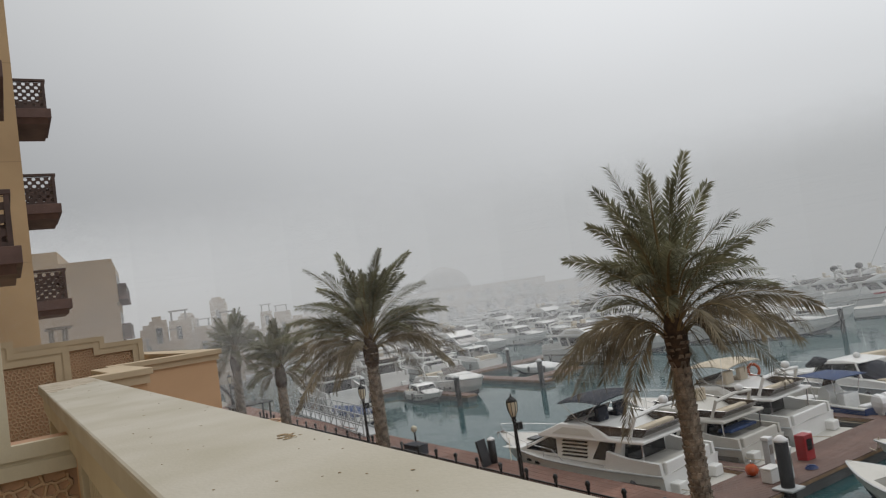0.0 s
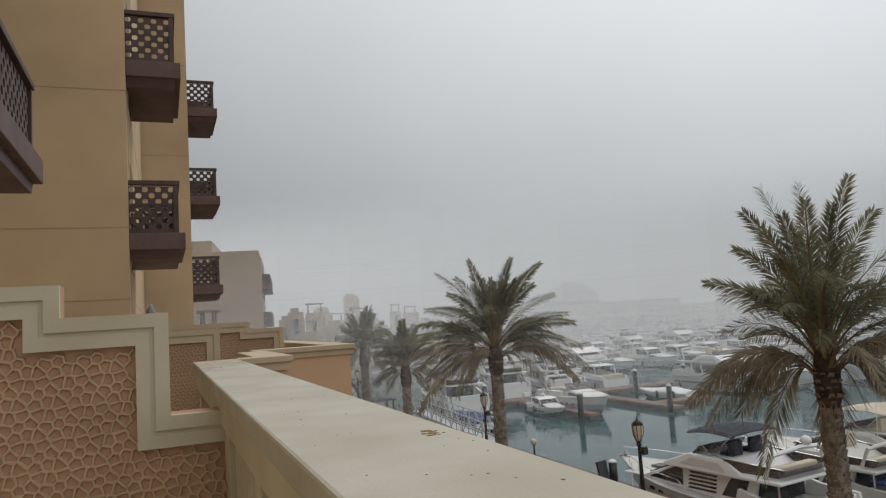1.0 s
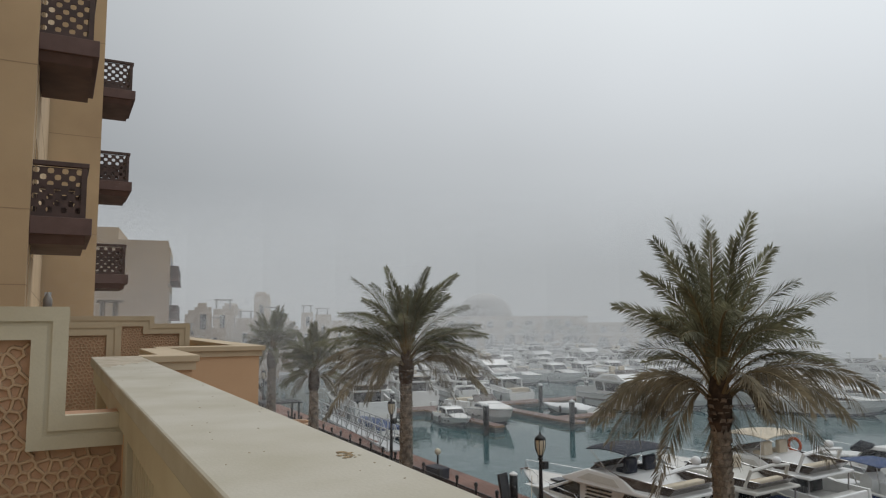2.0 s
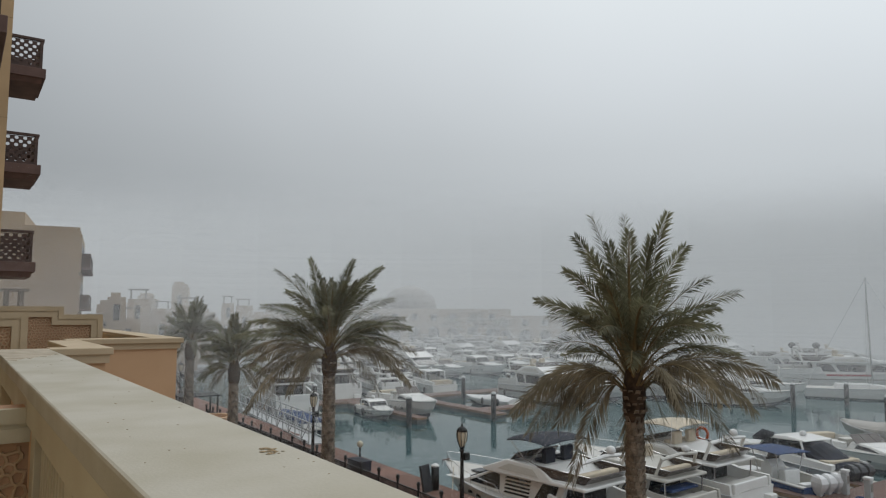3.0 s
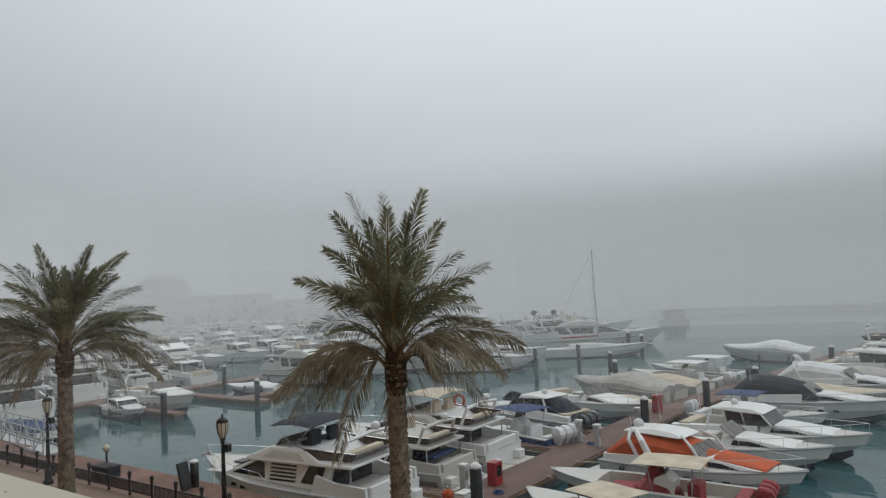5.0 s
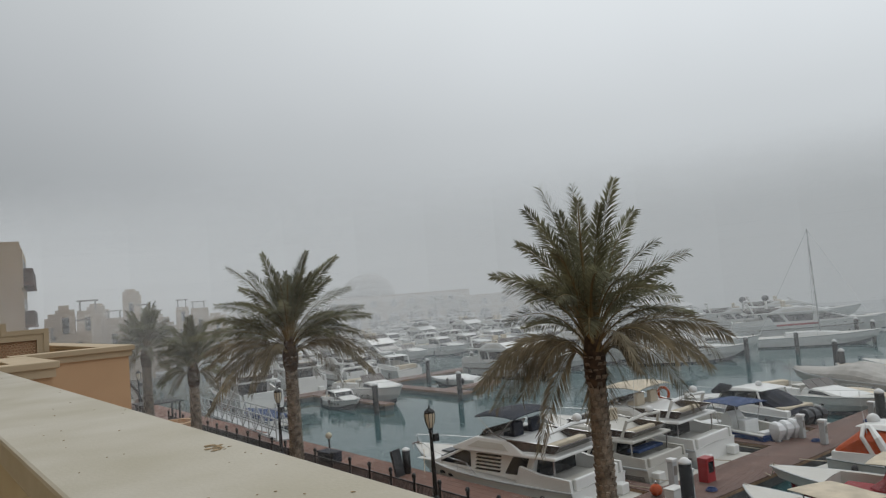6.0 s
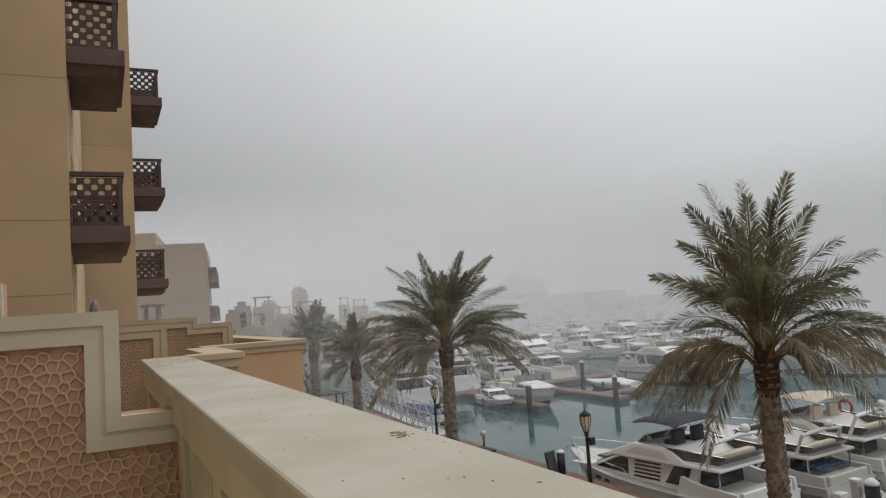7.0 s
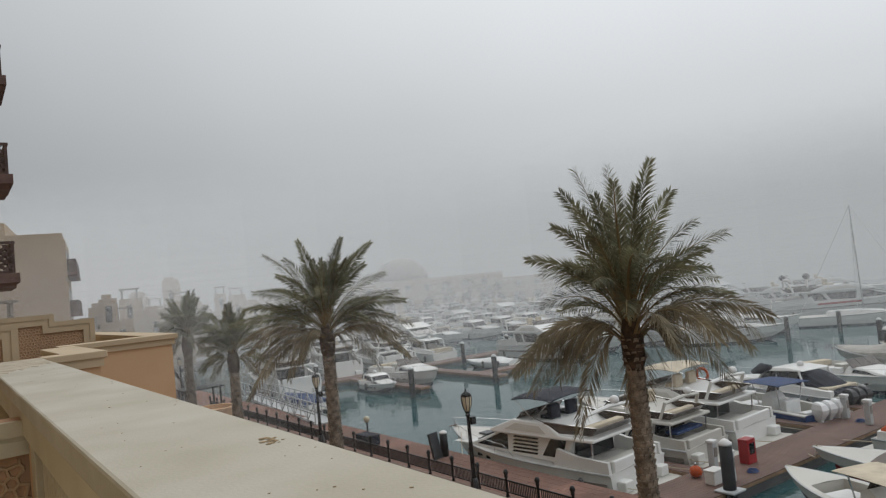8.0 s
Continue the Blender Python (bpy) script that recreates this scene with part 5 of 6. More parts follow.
house(b9, "hardtop", [(0.9, 2.02), (1.1, 2.13), (2.2, 2.20), (3.1, 2.13), (3.6, 1.98), (3.4, 1.94)], 0.86, 0.6, GEL, "rounded white hardtop", 0.04)
for ya, yb, wd in ((1.5, 2.4, 0.16), (3.5, 4.6, 0.07)):
    for sg in (1, -1):
        part("cover_frame", tube(B(), [(sg * 1.20, yb, 1.0), (sg * 1.12, (ya + yb) / 2, 1.75), (sg * 0.75, ya, 2.08)], [wd, wd * 0.9, wd * 0.6], 6), GEL, b9, "white arch leg between the canvas panels")
bm = B()
rings(bm, [[(0.85 * math.cos(a), y * 0.91, 1.12 + hh * max(0, math.sin(a)) ** 0.6) for a in [math.pi * q / 8 for q in range(9)]] for y, hh in ((5.2, 0.35), (6.0, 0.28), (6.8, 0.18), (7.4, 0.06))], closed=False)
part("foredeck_cover", bm, ORANGEC, b9, "orange foredeck cover")
cruiser(pose(34.6, 13.4, 0, 0, 0, 178), 8.4, 2.8, GEL, None, "white bowrider with a steel bow rail", arch=False)
cruiser(pose(37.9, 12.6, 0, 0, 0, 176), 8.6, 3.0, GEL, None, "white express cruiser with hardtop and dark glass", True)
console(along(43.2, 13.2, 184), 6.8, 2.5, GEL, BLUE, 2, ENGW, "white open boat with a blue top")
cruiser(along(47.8, 13.2, 184), 9.0, 3.0, GEL, NAVY, "white cruiser under a navy canvas cover", arch=False)
covered(along(51.8, 13.4, 180), 8.4, 2.9, TANC, GELO, "boat under a beige tarpaulin", 0.4)
cruiser(along(55.6, 13.2, 180), 9.0, 3.0, GEL, WHITEC, arch=True)
covered(along(59.6, 13.2, 180), 9.4, 3.1, GREYC, GEL, "boat wrapped in a grey cover", 0.45)
cruiser(along(63.8, 13.2, 180), 10.0, 3.3, GEL, None, hardtop=True)
cruiser(along(68.2, 13.2, 182), 10.5, 3.4, GEL, None, hardtop=True)
flybridge(along(73.0, 13.0, 180), 11, 3.8, GEL, bim=None)
cruiser(along(78.0, 13.0, 180), 11, 3.6, GEL, WHITEC, "long white sports yacht under a pale cover")
flybridge(along(83.0, 13.0, 178), 12, 4.0, GEL, bim=TANC)
td = thing("rubber_dinghy", "red inflatable dinghy tied up beside the pontoon", "dinghy", pose(40.4, 12.7, 0.05, 0, 0, 70))
part("tube", tube(B(), [(-0.6, -1.4, 0.25), (-0.65, 0, 0.25), (-0.55, 0.8, 0.3), (0, 1.5, 0.42), (0.55, 0.8, 0.3), (0.65, 0, 0.25), (0.6, -1.4, 0.25)], 0.22, 10), REDC, td, "red inflated tube", smooth=True)
part("floor", cbox(-0.5, 0.5, -1.3, 0.7, 0.08, 0.16, 0.02), GREYH, td)
part("thwart", cbox(-0.5, 0.5, -0.3, 0.0, 0.3, 0.36, 0.02), GELO, td)
# the second pontoon
flybridge(pose(24.6, 54.4, 0, 0, 0, -4), 12.0, 4.0, GEL, bim=WHITEC)
cruiser(pose(30.2, 53.6, 0, 0, 0, 174), 5.4, 2.2, GEL, None, "small white pilot boat with a boxy wheelhouse", True, 1)
cruiser(pose(33.3, 56.4, 0, 0, 0, 176), 10.0, 3.3, GEL, None, "white cruiser lying bow out at the far pontoon", False, 0)
covered(pose(22.6, 46.5, 0, 0, 0, 0), 6.2, 2.3, BLUE, GEL, "small launch under a crumpled blue tarpaulin", 0.5)
flybridge(pose(31.6, 60.6, 0, 0, 0, -10), 12.0, 4.3, GEL, bim=TANC)
flybridge(pose(37.8, 60.6, 0, 0, 0, -6), 11.0, 4.1, GEL, bim=WHITEC)
covered(pose(43.0, 49.4, 0, 0, 0, 20), 5.2, 2.3, WHITEC, GEL, "jet tender under a white cover on the finger", 0.5)
cruiser(pose(43.2, 60.6, 0, 0, 0, -5), 9.5, 3.2, GEL, None, hardtop=True)
flybridge(pose(49.0, 57.0, 0, 0, 0, 178), 12.5, 4.1, GEL, bim=None)
cruiser(pose(54.0, 57.0, 0, 0, 0, 180), 11, 3.5, GEL, None, hardtop=True)
flybridge(pose(59.5, 57.0, 0, 0, 0, 180), 13, 4.2, GEL, bim=NAVY)
# sailing yacht and the large motor yacht
far_y = flybridge(pose(84.2, 49.2, 0, 0, 0, -147), 18.5, 5.2, GEL, "large white motor yacht with twin dark domes", bim=None, arch=True)
for y in (1.6, 4.2):
    part("dome_mast", tube(B(), [(0, y, 4.2), (0, y, 6.0)], 0.14, 6), GEL, far_y)
    part("dark_dome", lathe(B(), [(0.2, 5.95), (0.4, 6.2), (0.45, 6.5), (0.33, 6.8), (0.1, 6.95)], 10, 0, y), ENGB, far_y, smooth=True)
far_y.scale = (1, 1, 0.72)
sail = thing("sailing_yacht", "white sailing yacht with bare mast and red cover", "boat", pose(73.5, 40.0, 0, 0, 0, -149))
hull(sail, 11.5, 3.2, 1.0, 1.4, GEL)
house(sail, "coachroof", [(2.6, 1.02), (2.8, 1.45), (5.5, 1.5), (7.8, 1.3), (8.0, 1.2)], 1.0, 0.8, GEL)
part("mast", tube(B(), [(0, 6.0, 1.3), (0, 5.8, 12.0)], [0.085, 0.06], 8), STEEL, sail, "tall bare aluminium mast")
part("boom", tube(B(), [(0, 5.9, 2.3), (0, 2.0, 2.2)], 0.09, 8), REDC, sail, "boom under a red sail cover")
for p in ((0, 11.3, 1.5), (0, 0.2, 1.2), (1.4, 5.6, 1.1), (-1.4, 5.6, 1.1)):
    part("stay", tube(B(), [(0, 5.8, 11.9), p], 0.015, 4), STEEL, sail)
part("spreader", tube(B(), [(-0.9, 5.85, 7.0), (0.9, 5.85, 7.0)], 0.03, 5), STEEL, sail)
cruiser(pose(63.0, 47.5, 0, 0, 0, -150), 12, 3.6, GEL, WHITEC, "white open cruiser by the far pontoon")
cruiser(pose(59.0, 44.5, 0, 0, 0, -150), 10, 3.2, GEL, None, hardtop=True)
flybridge(pose(93, 60, 0, 0, 0, -147), 16, 4.6, GEL, bim=None).scale = (1, 1, 0.75)
flybridge(pose(104, 60, 0, 0, 0, -147), 17, 4.8, GEL, bim=None).scale = (1, 1, 0.75)
# rows of boats fading into the fog, copied from a few
proto = [cruiser(pose(98.0, 84.0, 0, 0, 0, 180), 9.5, 3.2, GEL, None), flybridge(pose(104, 84, 0, 0, 0, 180), 12, 4, GEL, bim=NAVY), cruiser(pose(110, 84, 0, 0, 0, 180), 10, 3.3, GEL, None, hardtop=True), flybridge(pose(116, 84, 0, 0, 0, 180), 13, 4.2, GEL, bim=None)]
rnd = random.Random(4)
for row, (y, x0, n) in enumerate(((84.0, 40.0, 11), (87.0, 42.0, 11), (107.0, 48.0, 12), (110.0, 50.0, 12))):
    for i in range(n):
        copy_thing(rnd.choice(proto), pose(x0 + i * 5.3 + rnd.uniform(-0.4, 0.4), y + (0.0 if row % 2 == 0 else 1.5), 0, 0, 0, (180 if row % 2 == 0 else 0) + rnd.uniform(-5, 5)))
for i, (x, y, h) in enumerate(((66, 55, 150), (71, 56, 170), (94, 72, -147), (99, 74, -147))):
    copy_thing(proto[i % 4], pose(x, y, 0, 0, 0, h))

# ---- pontoons, piles and pedestals ----


def pontoon(x0, x1, y0, y1, along="x", boards=True, z=0.5):
    p = thing("pontoon", "floating pontoon with reddish-brown planking", "pontoon", pose(0, 0, 0), "pontoons")
    part("float", cbox(x0 + 0.05, x1 - 0.05, y0 + 0.05, y1 - 0.05, -0.3, z - 0.14), FLOATM, p)
    part("frame", cbox(x0, x1, y0, y1, z - 0.16, z - 0.035, 0.015), TEAK, p)
    if boards:
        me = None
        n = int((x1 - x0 if along == "x" else y1 - y0) / 0.15)
        if n > 300:
            n = 300
        step = ((x1 - x0) if along == "x" else (y1 - y0)) / n
        for i in range(n):
            if me is None:
                bm = cbox(0.006, step - 0.006, 0.0, y1 - y0, 0, 0.035) if along == "x" else cbox(0.0, x1 - x0, 0.006, step - 0.006, 0, 0.035)
                o = part("plank", bm, PLANK, p)
                me = o.data
            else:
                o = new("plank", me)
                o.parent = p
            o.location = (x0 + (i * step if along == "x" else 0), y0 + (0 if along == "x" else i * step), z - 0.035)
    else:
        part("planking", cbox(x0 + 0.01, x1 - 0.01, y0 + 0.01, y1 - 0.01, z - 0.03, z), PLANK, p)
    return p


def pile(x, y, top, r=0.21, collar=True):
    p = thing("mooring_pile", "black sleeved mooring pile with a white cap", "pile", pose(x, y, 0), "mooring piles")
    part("sleeve", lathe(B(), [(r, -2.0), (r, top - 0.12)], 14), PILEM, p, smooth=True)
    part("cap", lathe(B(), [(r * 1.04, top - 0.12), (r * 1.04, top - 0.05), (r * 0.5, top + 0.05), (0.02, top + 0.09)], 14), CAPW, p, smooth=True)
    if collar:
        part("guide_ring", cbox(-r - 0.16, r + 0.16, -r - 0.16, r + 0.16, 0.505, 0.58, 0.03), PEDG, p)
    return p


pontoon(19.6, 44.3, 14.35, 16.6, "x")
pontoon(44.2, 88.0, 14.35, 16.6, "x", False).matrix_world = along(44, 15.5, 0) @ pose(-44, -15.5, 0)
pontoon(22.6, 62.0, 57.2, 59.2, "x", False)
pontoon(30.4, 31.3, 45.6, 57.2, "y", False)
pontoon(37.0, 38.2, 44.6, 57.2, "y", False, 0.42)
pontoon(38.2, 43.4, 47.0, 48.4, "y", False, 0.42)
pontoon(58.0, 98.0, 56.0, 58.0, "x", False)
pontoon(36.0, 104.0, 95.0, 97.0, "x", False)
for x0, x1 in ((23.3, 24.1), (32.0, 32.7), (36.3, 37.0)):
    pontoon(x0, x1, 16.6, 22.5, "y", False)
for x, y, t in ((22.3, 14.3, 2.15), (37.8, 14.3, 2.2), (46.3, 13.75, 2.1), (52.2, 12.3, 2.2), (60.2, 11.4, 2.2), (68, 10.2, 2.2), (29.3, 45.0, 2.2), (36.3, 43.9, 2.2), (63.3, 35.4, 2.2), (69.8, 34.0, 2.0), (36.2, 56.9, 2.2), (42.5, 56.5, 2.2), (27.2, 57.0, 2.2), (48.5, 57, 2.2), (33.2, 66, 2.2), (54.0, 23.0, 2.2), (79.5, 31.0, 2.2), (80.6, 33.0, 2.4), (62, 27, 2.0)):
    pile(x, y, t, collar=14 < y < 17)


def pedestal(x, y, z=0.5, h=0.95):
    p = thing("service_pedestal", "grey power and water pedestal on the pontoon", "pedestal", pose(x, y, z), "pedestals")
    part("column", cbox(-0.13, 0.13, -0.13, 0.13, 0, h, 0.03), PEDG, p)
    part("head", cbox(-0.16, 0.16, -0.16, 0.16, h, h + 0.12, 0.03), CAPW, p)
    part("socket_panel", cbox(-0.09, 0.09, -0.145, -0.13, h * 0.5, h * 0.85), GREYH, p)
    return p


for x, y in ((23.3, 14.9), (24.2, 16.2), (33.3, 14.9), (34.0, 16.2), (38.3, 14.9), (47.0, 16.1)):
    pedestal(x, y)
fc = thing("fire_cabinet", "red fire hose cabinet standing on the pontoon", "cabinet", pose(25.6, 15.7, 0.5))
part("body", cbox(-0.26, 0.26, -0.2, 0.2, 0, 0.9, 0.02), REDB, fc)
part("window", cbox(-0.16, 0.16, -0.208, -0.202, 0.35, 0.75), GLASSD, fc)
part("handle", cbox(0.19, 0.22, -0.23, -0.202, 0.4, 0.52), STEEL, fc)
fc2 = thing("fire_cabinet", "red covered hose reel on the pontoon", "cabinet", pose(43.0, 15.6, 0.5))
part("body", cbox(-0.26, 0.26, -0.26, 0.26, 0, 0.95, 0.1), REDB, fc2)
part("lid", cbox(-0.28, 0.28, -0.28, 0.28, 0.95, 1.02, 0.03), REDB, fc2)
bu = thing("mooring_buoy", "orange mooring buoy lying on the pontoon", "buoy", pose(23.0, 16.1, 0.5))
part("ball", lathe(B(), [(0.03, 0.0), (0.17, 0.06), (0.23, 0.2), (0.18, 0.34), (0.06, 0.42)], 12), ORANGEC, bu, smooth=True)
part("eye", lathe(B(), [(0.04, 0.42), (0.05, 0.5), (0.02, 0.54)], 8), STEEL, bu)
dk = thing("dock_box", "white fibreglass dock box", "box", pose(22.8, 15.2, 0.5))
part("body", cbox(-0.3, 0.3, -0.2, 0.2, 0, 0.42, 0.03), GEL, dk)
part("lid", cbox(-0.32, 0.32, -0.22, 0.22, 0.42, 0.5, 0.03), GEL, dk)

# ---- along the promenade ----


def street_lamp(x, y, top=4.6):
    s = thing("street_lamp", "black iron promenade lamp with an amber lantern", "street lamp", pose(x, y, 1.0), "promenade lamps")
    h = top - 1.0
    part("base", lathe(B(), [(0.20, 0), (0.20, 0.12), (0.14, 0.2), (0.14, 0.55), (0.09, 0.7)], 12), BLACK, s, smooth=True)
    part("post", lathe(B(), [(0.085, 0.7), (0.06, h * 0.6), (0.055, h - 0.86), (0.10, h - 0.82), (0.05, h - 0.76)], 12), BLACK, s, smooth=True)
    la = part("lantern", lathe(B(), [(0.07, h - 0.70), (0.15, h - 0.50), (0.175, h - 0.30), (0.165, h - 0.20)], 8), LAMPG, s, "amber frosted lantern glass")
    for k in range(8):
        a = math.tau * k / 8
        part("rib", tube(B(), [((0.075) * math.cos(a), 0.075 * math.sin(a), h - 0.72), (0.158 * math.cos(a), 0.158 * math.sin(a), h - 0.50), (0.183 * math.cos(a), 0.183 * math.sin(a), h - 0.30), (0.172 * math.cos(a), 0.172 * math.sin(a), h - 0.19)], 0.014, 4), BLACK, la)
    part("cap", lathe(B(), [(0.19, h - 0.20), (0.17, h - 0.13), (0.09, h - 0.06), (0.03, h - 0.03), (0.035, h + 0.02), (0.005, h + 0.09)], 10), BLACK, s, smooth=True)
    part("holder", lathe(B(), [(0.05, h - 0.78), (0.10, h - 0.72), (0.08, h - 0.69)], 10), BLACK, s)
    part("speaker_box", cbox(0.06, 0.26, -0.1, 0.1, h - 1.15, h - 0.9, 0.02), BLACK, s)
    return s


for y in (19.3, 31.25, 43.3, 55.3):
    street_lamp(15.6, y)
gl = thing("globe_light", "low black post light with a white globe", "lamp", pose(17.95, 31.0, 1.0))
part("post", lathe(B(), [(0.09, 0), (0.05, 0.1), (0.04, 0.8), (0.08, 0.84)], 10), BLACK, gl, smooth=True)
part("globe", lathe(B(), [(0.05, 0.84), (0.14, 0.92), (0.16, 1.0), (0.13, 1.1), (0.03, 1.16)], 12), LAMPG, gl, smooth=True)

fence = thing("promenade_fence", "low black iron fence with ball-topped posts", "fence", pose(16.4, 0, 1.0))
for i in range(30):
    y = 6.2 + 1.55 * i
    part("post", lathe(B(), [(0.07, 0), (0.05, 0.08), (0.045, 0.62), (0.07, 0.66), (0.05, 0.70), (0.09, 0.80), (0.05, 0.90)], 8, 0, y), BLACK, fence, smooth=True)
    if i < 29:
        part("rail", cbox(-0.02, 0.02, y + 0.05, y + 1.5, 0.52, 0.57), BLACK, fence)
        part("rail", cbox(-0.02, 0.02, y + 0.05, y + 1.5, 0.14, 0.18), BLACK, fence)
        for k in range(16):
            yy = y + 0.10 + 0.085 * k
            part("bar", cbox(-0.012, 0.012, yy, yy + 0.03, 0.18, 0.52), BLACK, fence)
sg_ = thing("sign_stand", "dark slanted information stand on the quay", "sign", pose(17.9, 24.9, 0.985, 0, 0, 20))
part("panel", side(B(), [(-0.05, 0.0), (0.05, 0.0), (0.26, 1.05), (0.16, 1.08)], -0.28, 0.28), ENGB, sg_, "dark slanted sign board")
part("post", lathe(B(), [(0.17, 0.0), (0.17, 0.95)], 12, 0.5, 0.0), BLACK, sg_, smooth=True)
part("cap", lathe(B(), [(0.175, 0.95), (0.175, 1.0), (0.05, 1.08)], 12, 0.5, 0.0), CAPW, sg_)
tr = thing("storage_box", "dark blue storage box standing on the quay", "box", pose(17.5, 30.2, 0.99, 0, 0, 4))
part("body", cbox(-0.3, 0.3, -0.6, 0.6, 0, 0.42, 0.03), NAVY, tr)
part("lid", cbox(-0.33, 0.33, -0.63, 0.63, 0.42, 0.48, 0.02), NAVY, tr)
gw = thing("gangway", "sloping metal gangway with truss handrails", "gangway", pose(0, 0, 0))
ga, gb = Vector((18.7, 37.2, 1.06)), Vector((21.4, 57.4, 0.60))
gd = (gb - ga).normalized()
gr = gd.cross(Vector((0, 0, 1))).normalized()
part("deck", rings(B(), [[tuple(q + gr * a + Vector((0, 0, b))) for a, b in ((-0.65, -0.1), (0.65, -0.1), (0.65, 0.0), (-0.65, 0.0))] for q in (ga, gb)]), PEDG, gw)
for sgn in (-0.65, 0.65):
    for hh in (0.08, 0.55, 1.15):
        part("handrail", tube(B(), [ga + gr * sgn + Vector((0, 0, hh)), gb + gr * sgn + Vector((0, 0, hh))], 0.04, 6), PEDG, gw)
    for k in range(15):
        q = ga + (gb - ga) * k / 14 + gr * sgn
        part("upright", tube(B(), [q + Vector((0, 0, 0.0)), q + Vector((0, 0, 1.15))], 0.035, 5), PEDG, gw)
        if k < 14:
            q2 = ga + (gb - ga) * (k + 1) / 14 + gr * sgn
            part("brace", tube(B(), [q + Vector((0, 0, 0.08)), q2 + Vector((0, 0, 1.1))] if k % 2 else [q + Vector((0, 0, 1.1)), q2 + Vector((0, 0, 0.08))], 0.028, 5), PEDG, gw)
pl = thing("planter", "round brown planter wall at the foot of a palm", "planter", pose(15.0, 45.5, 1.0))
part("wall", lathe(B(), [(1.3, 0), (1.3, 0.7), (1.38, 0.72), (1.38, 0.85), (1.1, 0.85), (1.1, 0.6), (0.02, 0.6)], 24), ORANGE_R, pl)
pg = thing("kiosk_canopy", "low black slatted shelter on the promenade", "shelter", pose(14.8, 47.8, 1.0))
for x in (-1.1, 1.1):
    for y in (-0.8, 0.8):
        part("post", cbox(x - 0.05, x + 0.05, y - 0.05, y + 0.05, 0, 1.9), BLACK, pg)
for k in range(9):
    part("slat", cbox(-1.3, 1.3, -1.05 + 0.25 * k, -0.9 + 0.25 * k, 1.9, 1.98), BLACK, pg)
tn = thing("arched_canopy", "dark curved canopy over a promenade entrance", "canopy", pose(14.6, 60.0, 1.0, 0, 0, -8))
bm = B()
rings(bm, [[(2.4 * math.cos(a) * r, y, 3.0 * math.sin(a) * r) for r, a in [(1.0, math.pi * q / 12) for q in range(13)] + [(0.95, math.pi * (12 - q) / 12) for q in range(13)]] for y in (0, 5)])
part("vault", bm, GLASST, tn)
for y in (0, 1.7, 3.4, 5):
    part("rib", tube(B(), [(2.45 * math.cos(a), y, 3.05 * math.sin(a)) for a in [math.pi * q / 12 for q in range(13)]], 0.06, 5), BLACK, tn)


# ---- lines and hoses ----
for k, (a, b) in enumerate((((20.3, 18.4, 1.3), (20.6, 16.5, 0.55)), ((23.2, 18.6, 1.2), (23.6, 16.5, 0.55)), ((24.4, 18.2, 1.2), (24.8, 16.5, 0.55)), ((28.0, 18.5, 1.2), (28.6, 16.5, 0.55)), ((31.2, 18.6, 1.2), (31.0, 16.5, 0.55)), ((33.3, 17.6, 0.8), (33.0, 16.5, 0.55)), ((30.6, 12.8, 1.0), (30.2, 14.5, 0.55)), ((27.2, 13.9, 1.1), (27.6, 14.5, 0.55)), ((19.6, 25.5, 1.7), (18.4, 23.9, 1.0)))):
    A, Z = Vector(a), Vector(b)
    pts = [A.lerp(Z, q / 10) - Vector((0, 0, 0.35 * 4 * (q / 10) * (1 - q / 10))) for q in range(11)]
    for p in pts[:-1]:
        p.z = max(p.z, 0.54)
    ob = link("mooring_line", tube(B(), pts, 0.018, 5), TANC)
    tagged(ob, "slack beige mooring rope from a boat to the pontoon", "rope", "mooring ropes")
for x, y in ((24.6, 14.9), (33.6, 15.4), (38.7, 15.3)):
    bm = B()
    tube(bm, [((0.22 - 0.002 * q) * math.cos(q * 0.5), (0.22 - 0.002 * q) * math.sin(q * 0.5), 0.02 + 0.0022 * q) for q in range(50)], 0.016, 5)
    ob = link("hose_coil", bm, BLUEH)
    ob.location = (x, y, 0.5)
    tagged(ob, "coiled blue water hose on the planking", "hose", "coiled hoses")

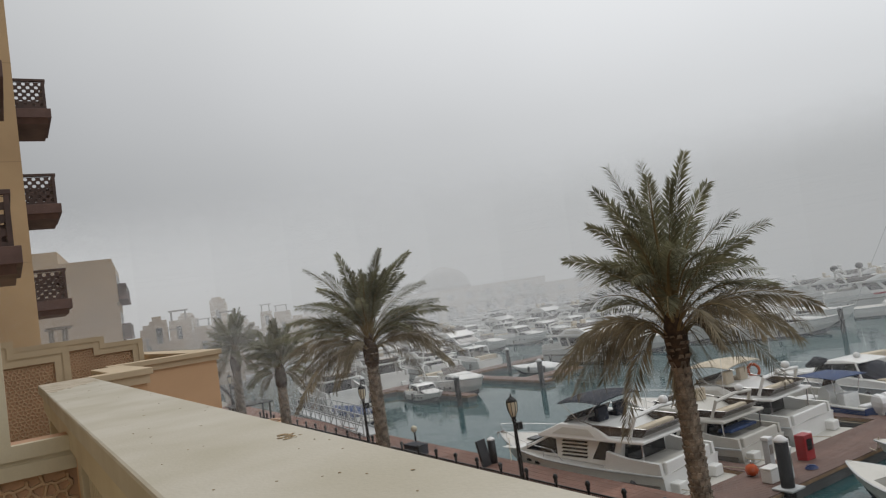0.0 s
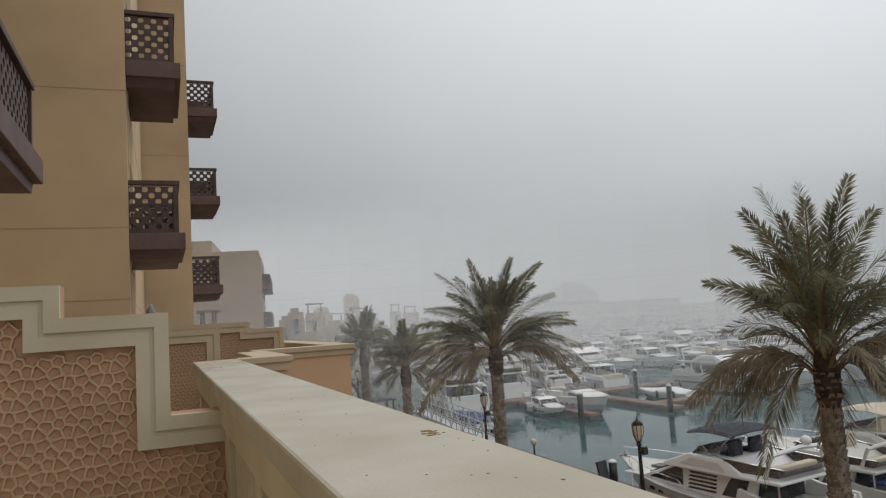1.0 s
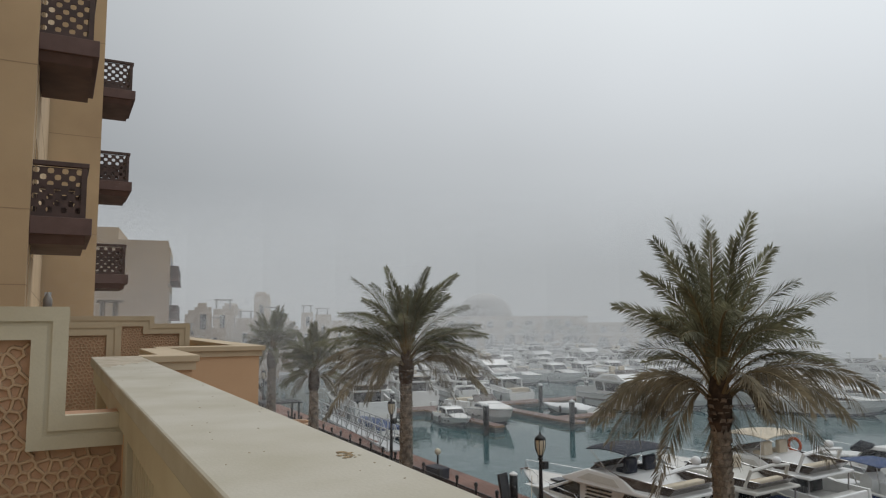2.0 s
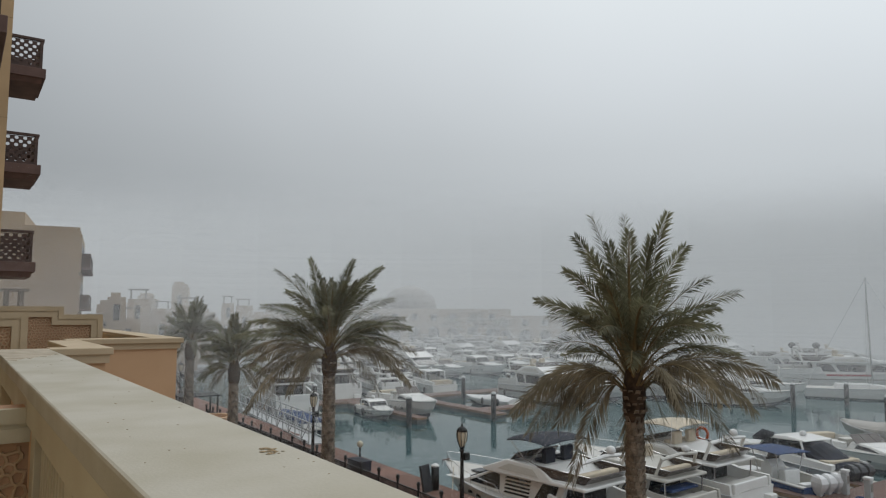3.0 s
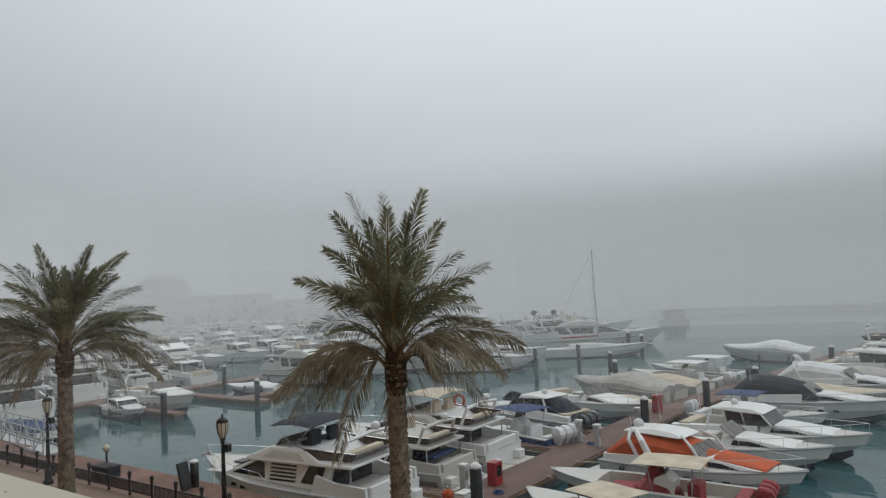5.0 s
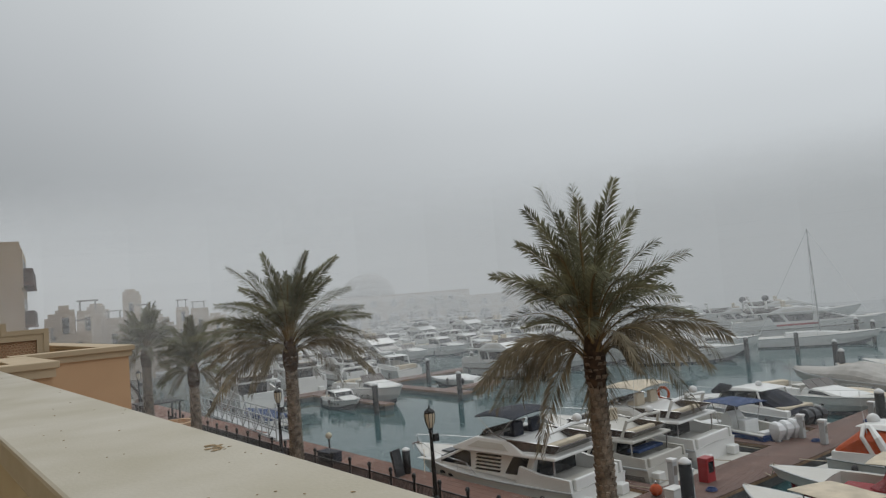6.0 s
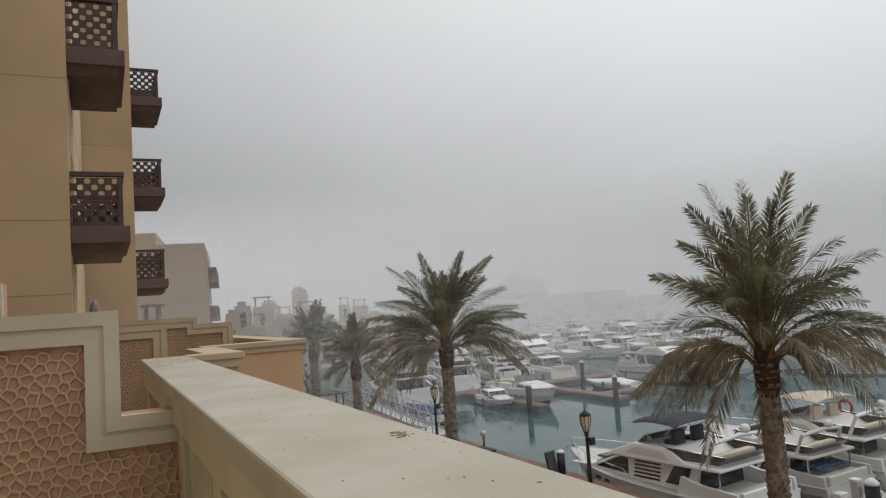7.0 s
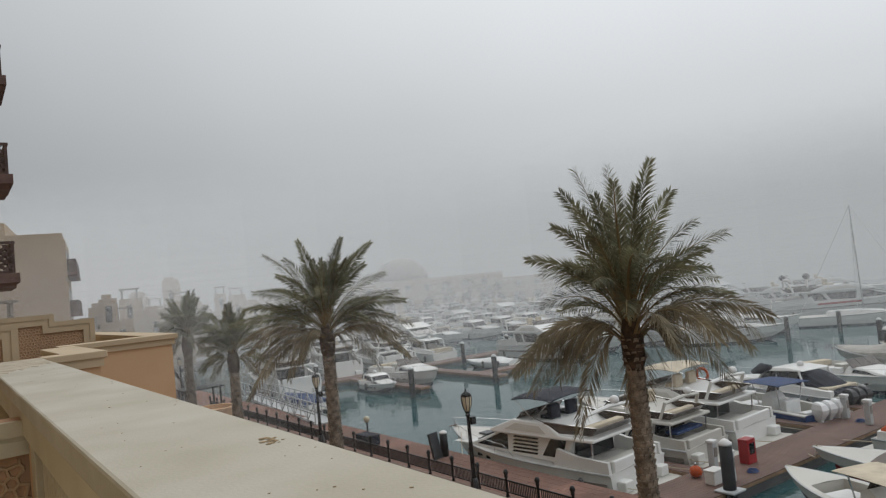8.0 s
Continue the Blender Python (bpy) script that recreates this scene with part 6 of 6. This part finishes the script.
# red paving along the quay edge: the pieces nearest the terrace one by one, the rest joined
paver = None
count = 0
V, F = [], []
for i in range(300):
    y = -4 + i * 0.24
    for j in range(7):
        x = 16.52 + j * 0.36 + (0.0 if i % 2 == 0 else 0.0)
        b = len(V)
        if 18.0 <= y <= 29.0 and count < 300:
            if paver is None:
                paver = part("paver", cbox(0.005, 0.355, 0.005, 0.235, 0.0, 0.045), PAVER, quay).data
                o = quay.children[0]
            else:
                o = new("paver", paver)
                o.parent = quay
            o.location = (x, y, 0.941)
            count += 1
            continue
        x0, x1, y0, y1, z0, z1 = x + 0.005, x + 0.355, y + 0.005, y + 0.235, 0.941, 0.986
        V += [(x0, y0, z0), (x1, y0, z0), (x1, y1, z0), (x0, y1, z0), (x0, y0, z1), (x1, y0, z1), (x1, y1, z1), (x0, y1, z1)]
        F += [(b + 4, b + 5, b + 6, b + 7), (b, b + 1, b + 5, b + 4), (b + 1, b + 2, b + 6, b + 5), (b + 2, b + 3, b + 7, b + 6), (b + 3, b, b + 4, b + 7)]
o = raw("paving", V, F, PAVER, quay)
o["kind"] = "stuff"

# ---- the fog: haze built from fine opaque strips, thicker with height and distance ----


def fog_bank(radius, clear, thick, high, step, a0=-14.0, a1=98.0, segs=20):
    """Fine opaque strips along an arc round the harbour, standing in for haze. They hide the share clear of what lies
    behind them near the water, and the share thick from about the height of the roofs upwards, thinning out towards
    high."""
    V, F = [], []
    rn = random.Random(int(radius * 10))
    arc = [(1.5 + radius * math.sin(radians(a)), -0.4 + radius * math.cos(radians(a))) for a in [a0 + (a1 - a0) * i / segs for i in range(segs + 1)]]
    z = 0.02
    while z < high:
        t = min(1.0, max(0.0, (z - 2.0) / 6.5))
        c = clear + (thick - clear) * t * t * (3 - 2 * t)
        q = min(1.0, (high - z) / (high * 0.6))
        h = step * c * q * q * (3 - 2 * q)
        zz = z + step * rn.uniform(-0.1, 0.1)
        b = len(V)
        for x, y in arc:
            V.append((x, y, zz))
            V.append((x + (x - 1.5) / radius * h * 0.8, y + (y + 0.4) / radius * h * 0.8, zz + h))
        for i in range(segs):
            F.append((b + 2 * i, b + 2 * i + 2, b + 2 * i + 3, b + 2 * i + 1))
        z += step
    o = raw("fog_bank", V, F, FOGM)
    return tagged(o, "thin opaque strips standing in for grey morning fog over the harbour", "fog", "banks of fog", "stuff")


for radius, clear, thick, high in ((24, 0.015, 0.04, 13), (33, 0.02, 0.08, 15), (41, 0.03, 0.09, 17), (56, 0.04, 0.09, 20), (70, 0.06, 0.11, 22), (86, 0.09, 0.17, 24), (106, 0.16, 0.28, 26), (134, 0.36, 0.45, 34), (172, 0.75, 0.80, 42)):
    fog_bank(radius, clear, thick, high, radius * 0.00018)
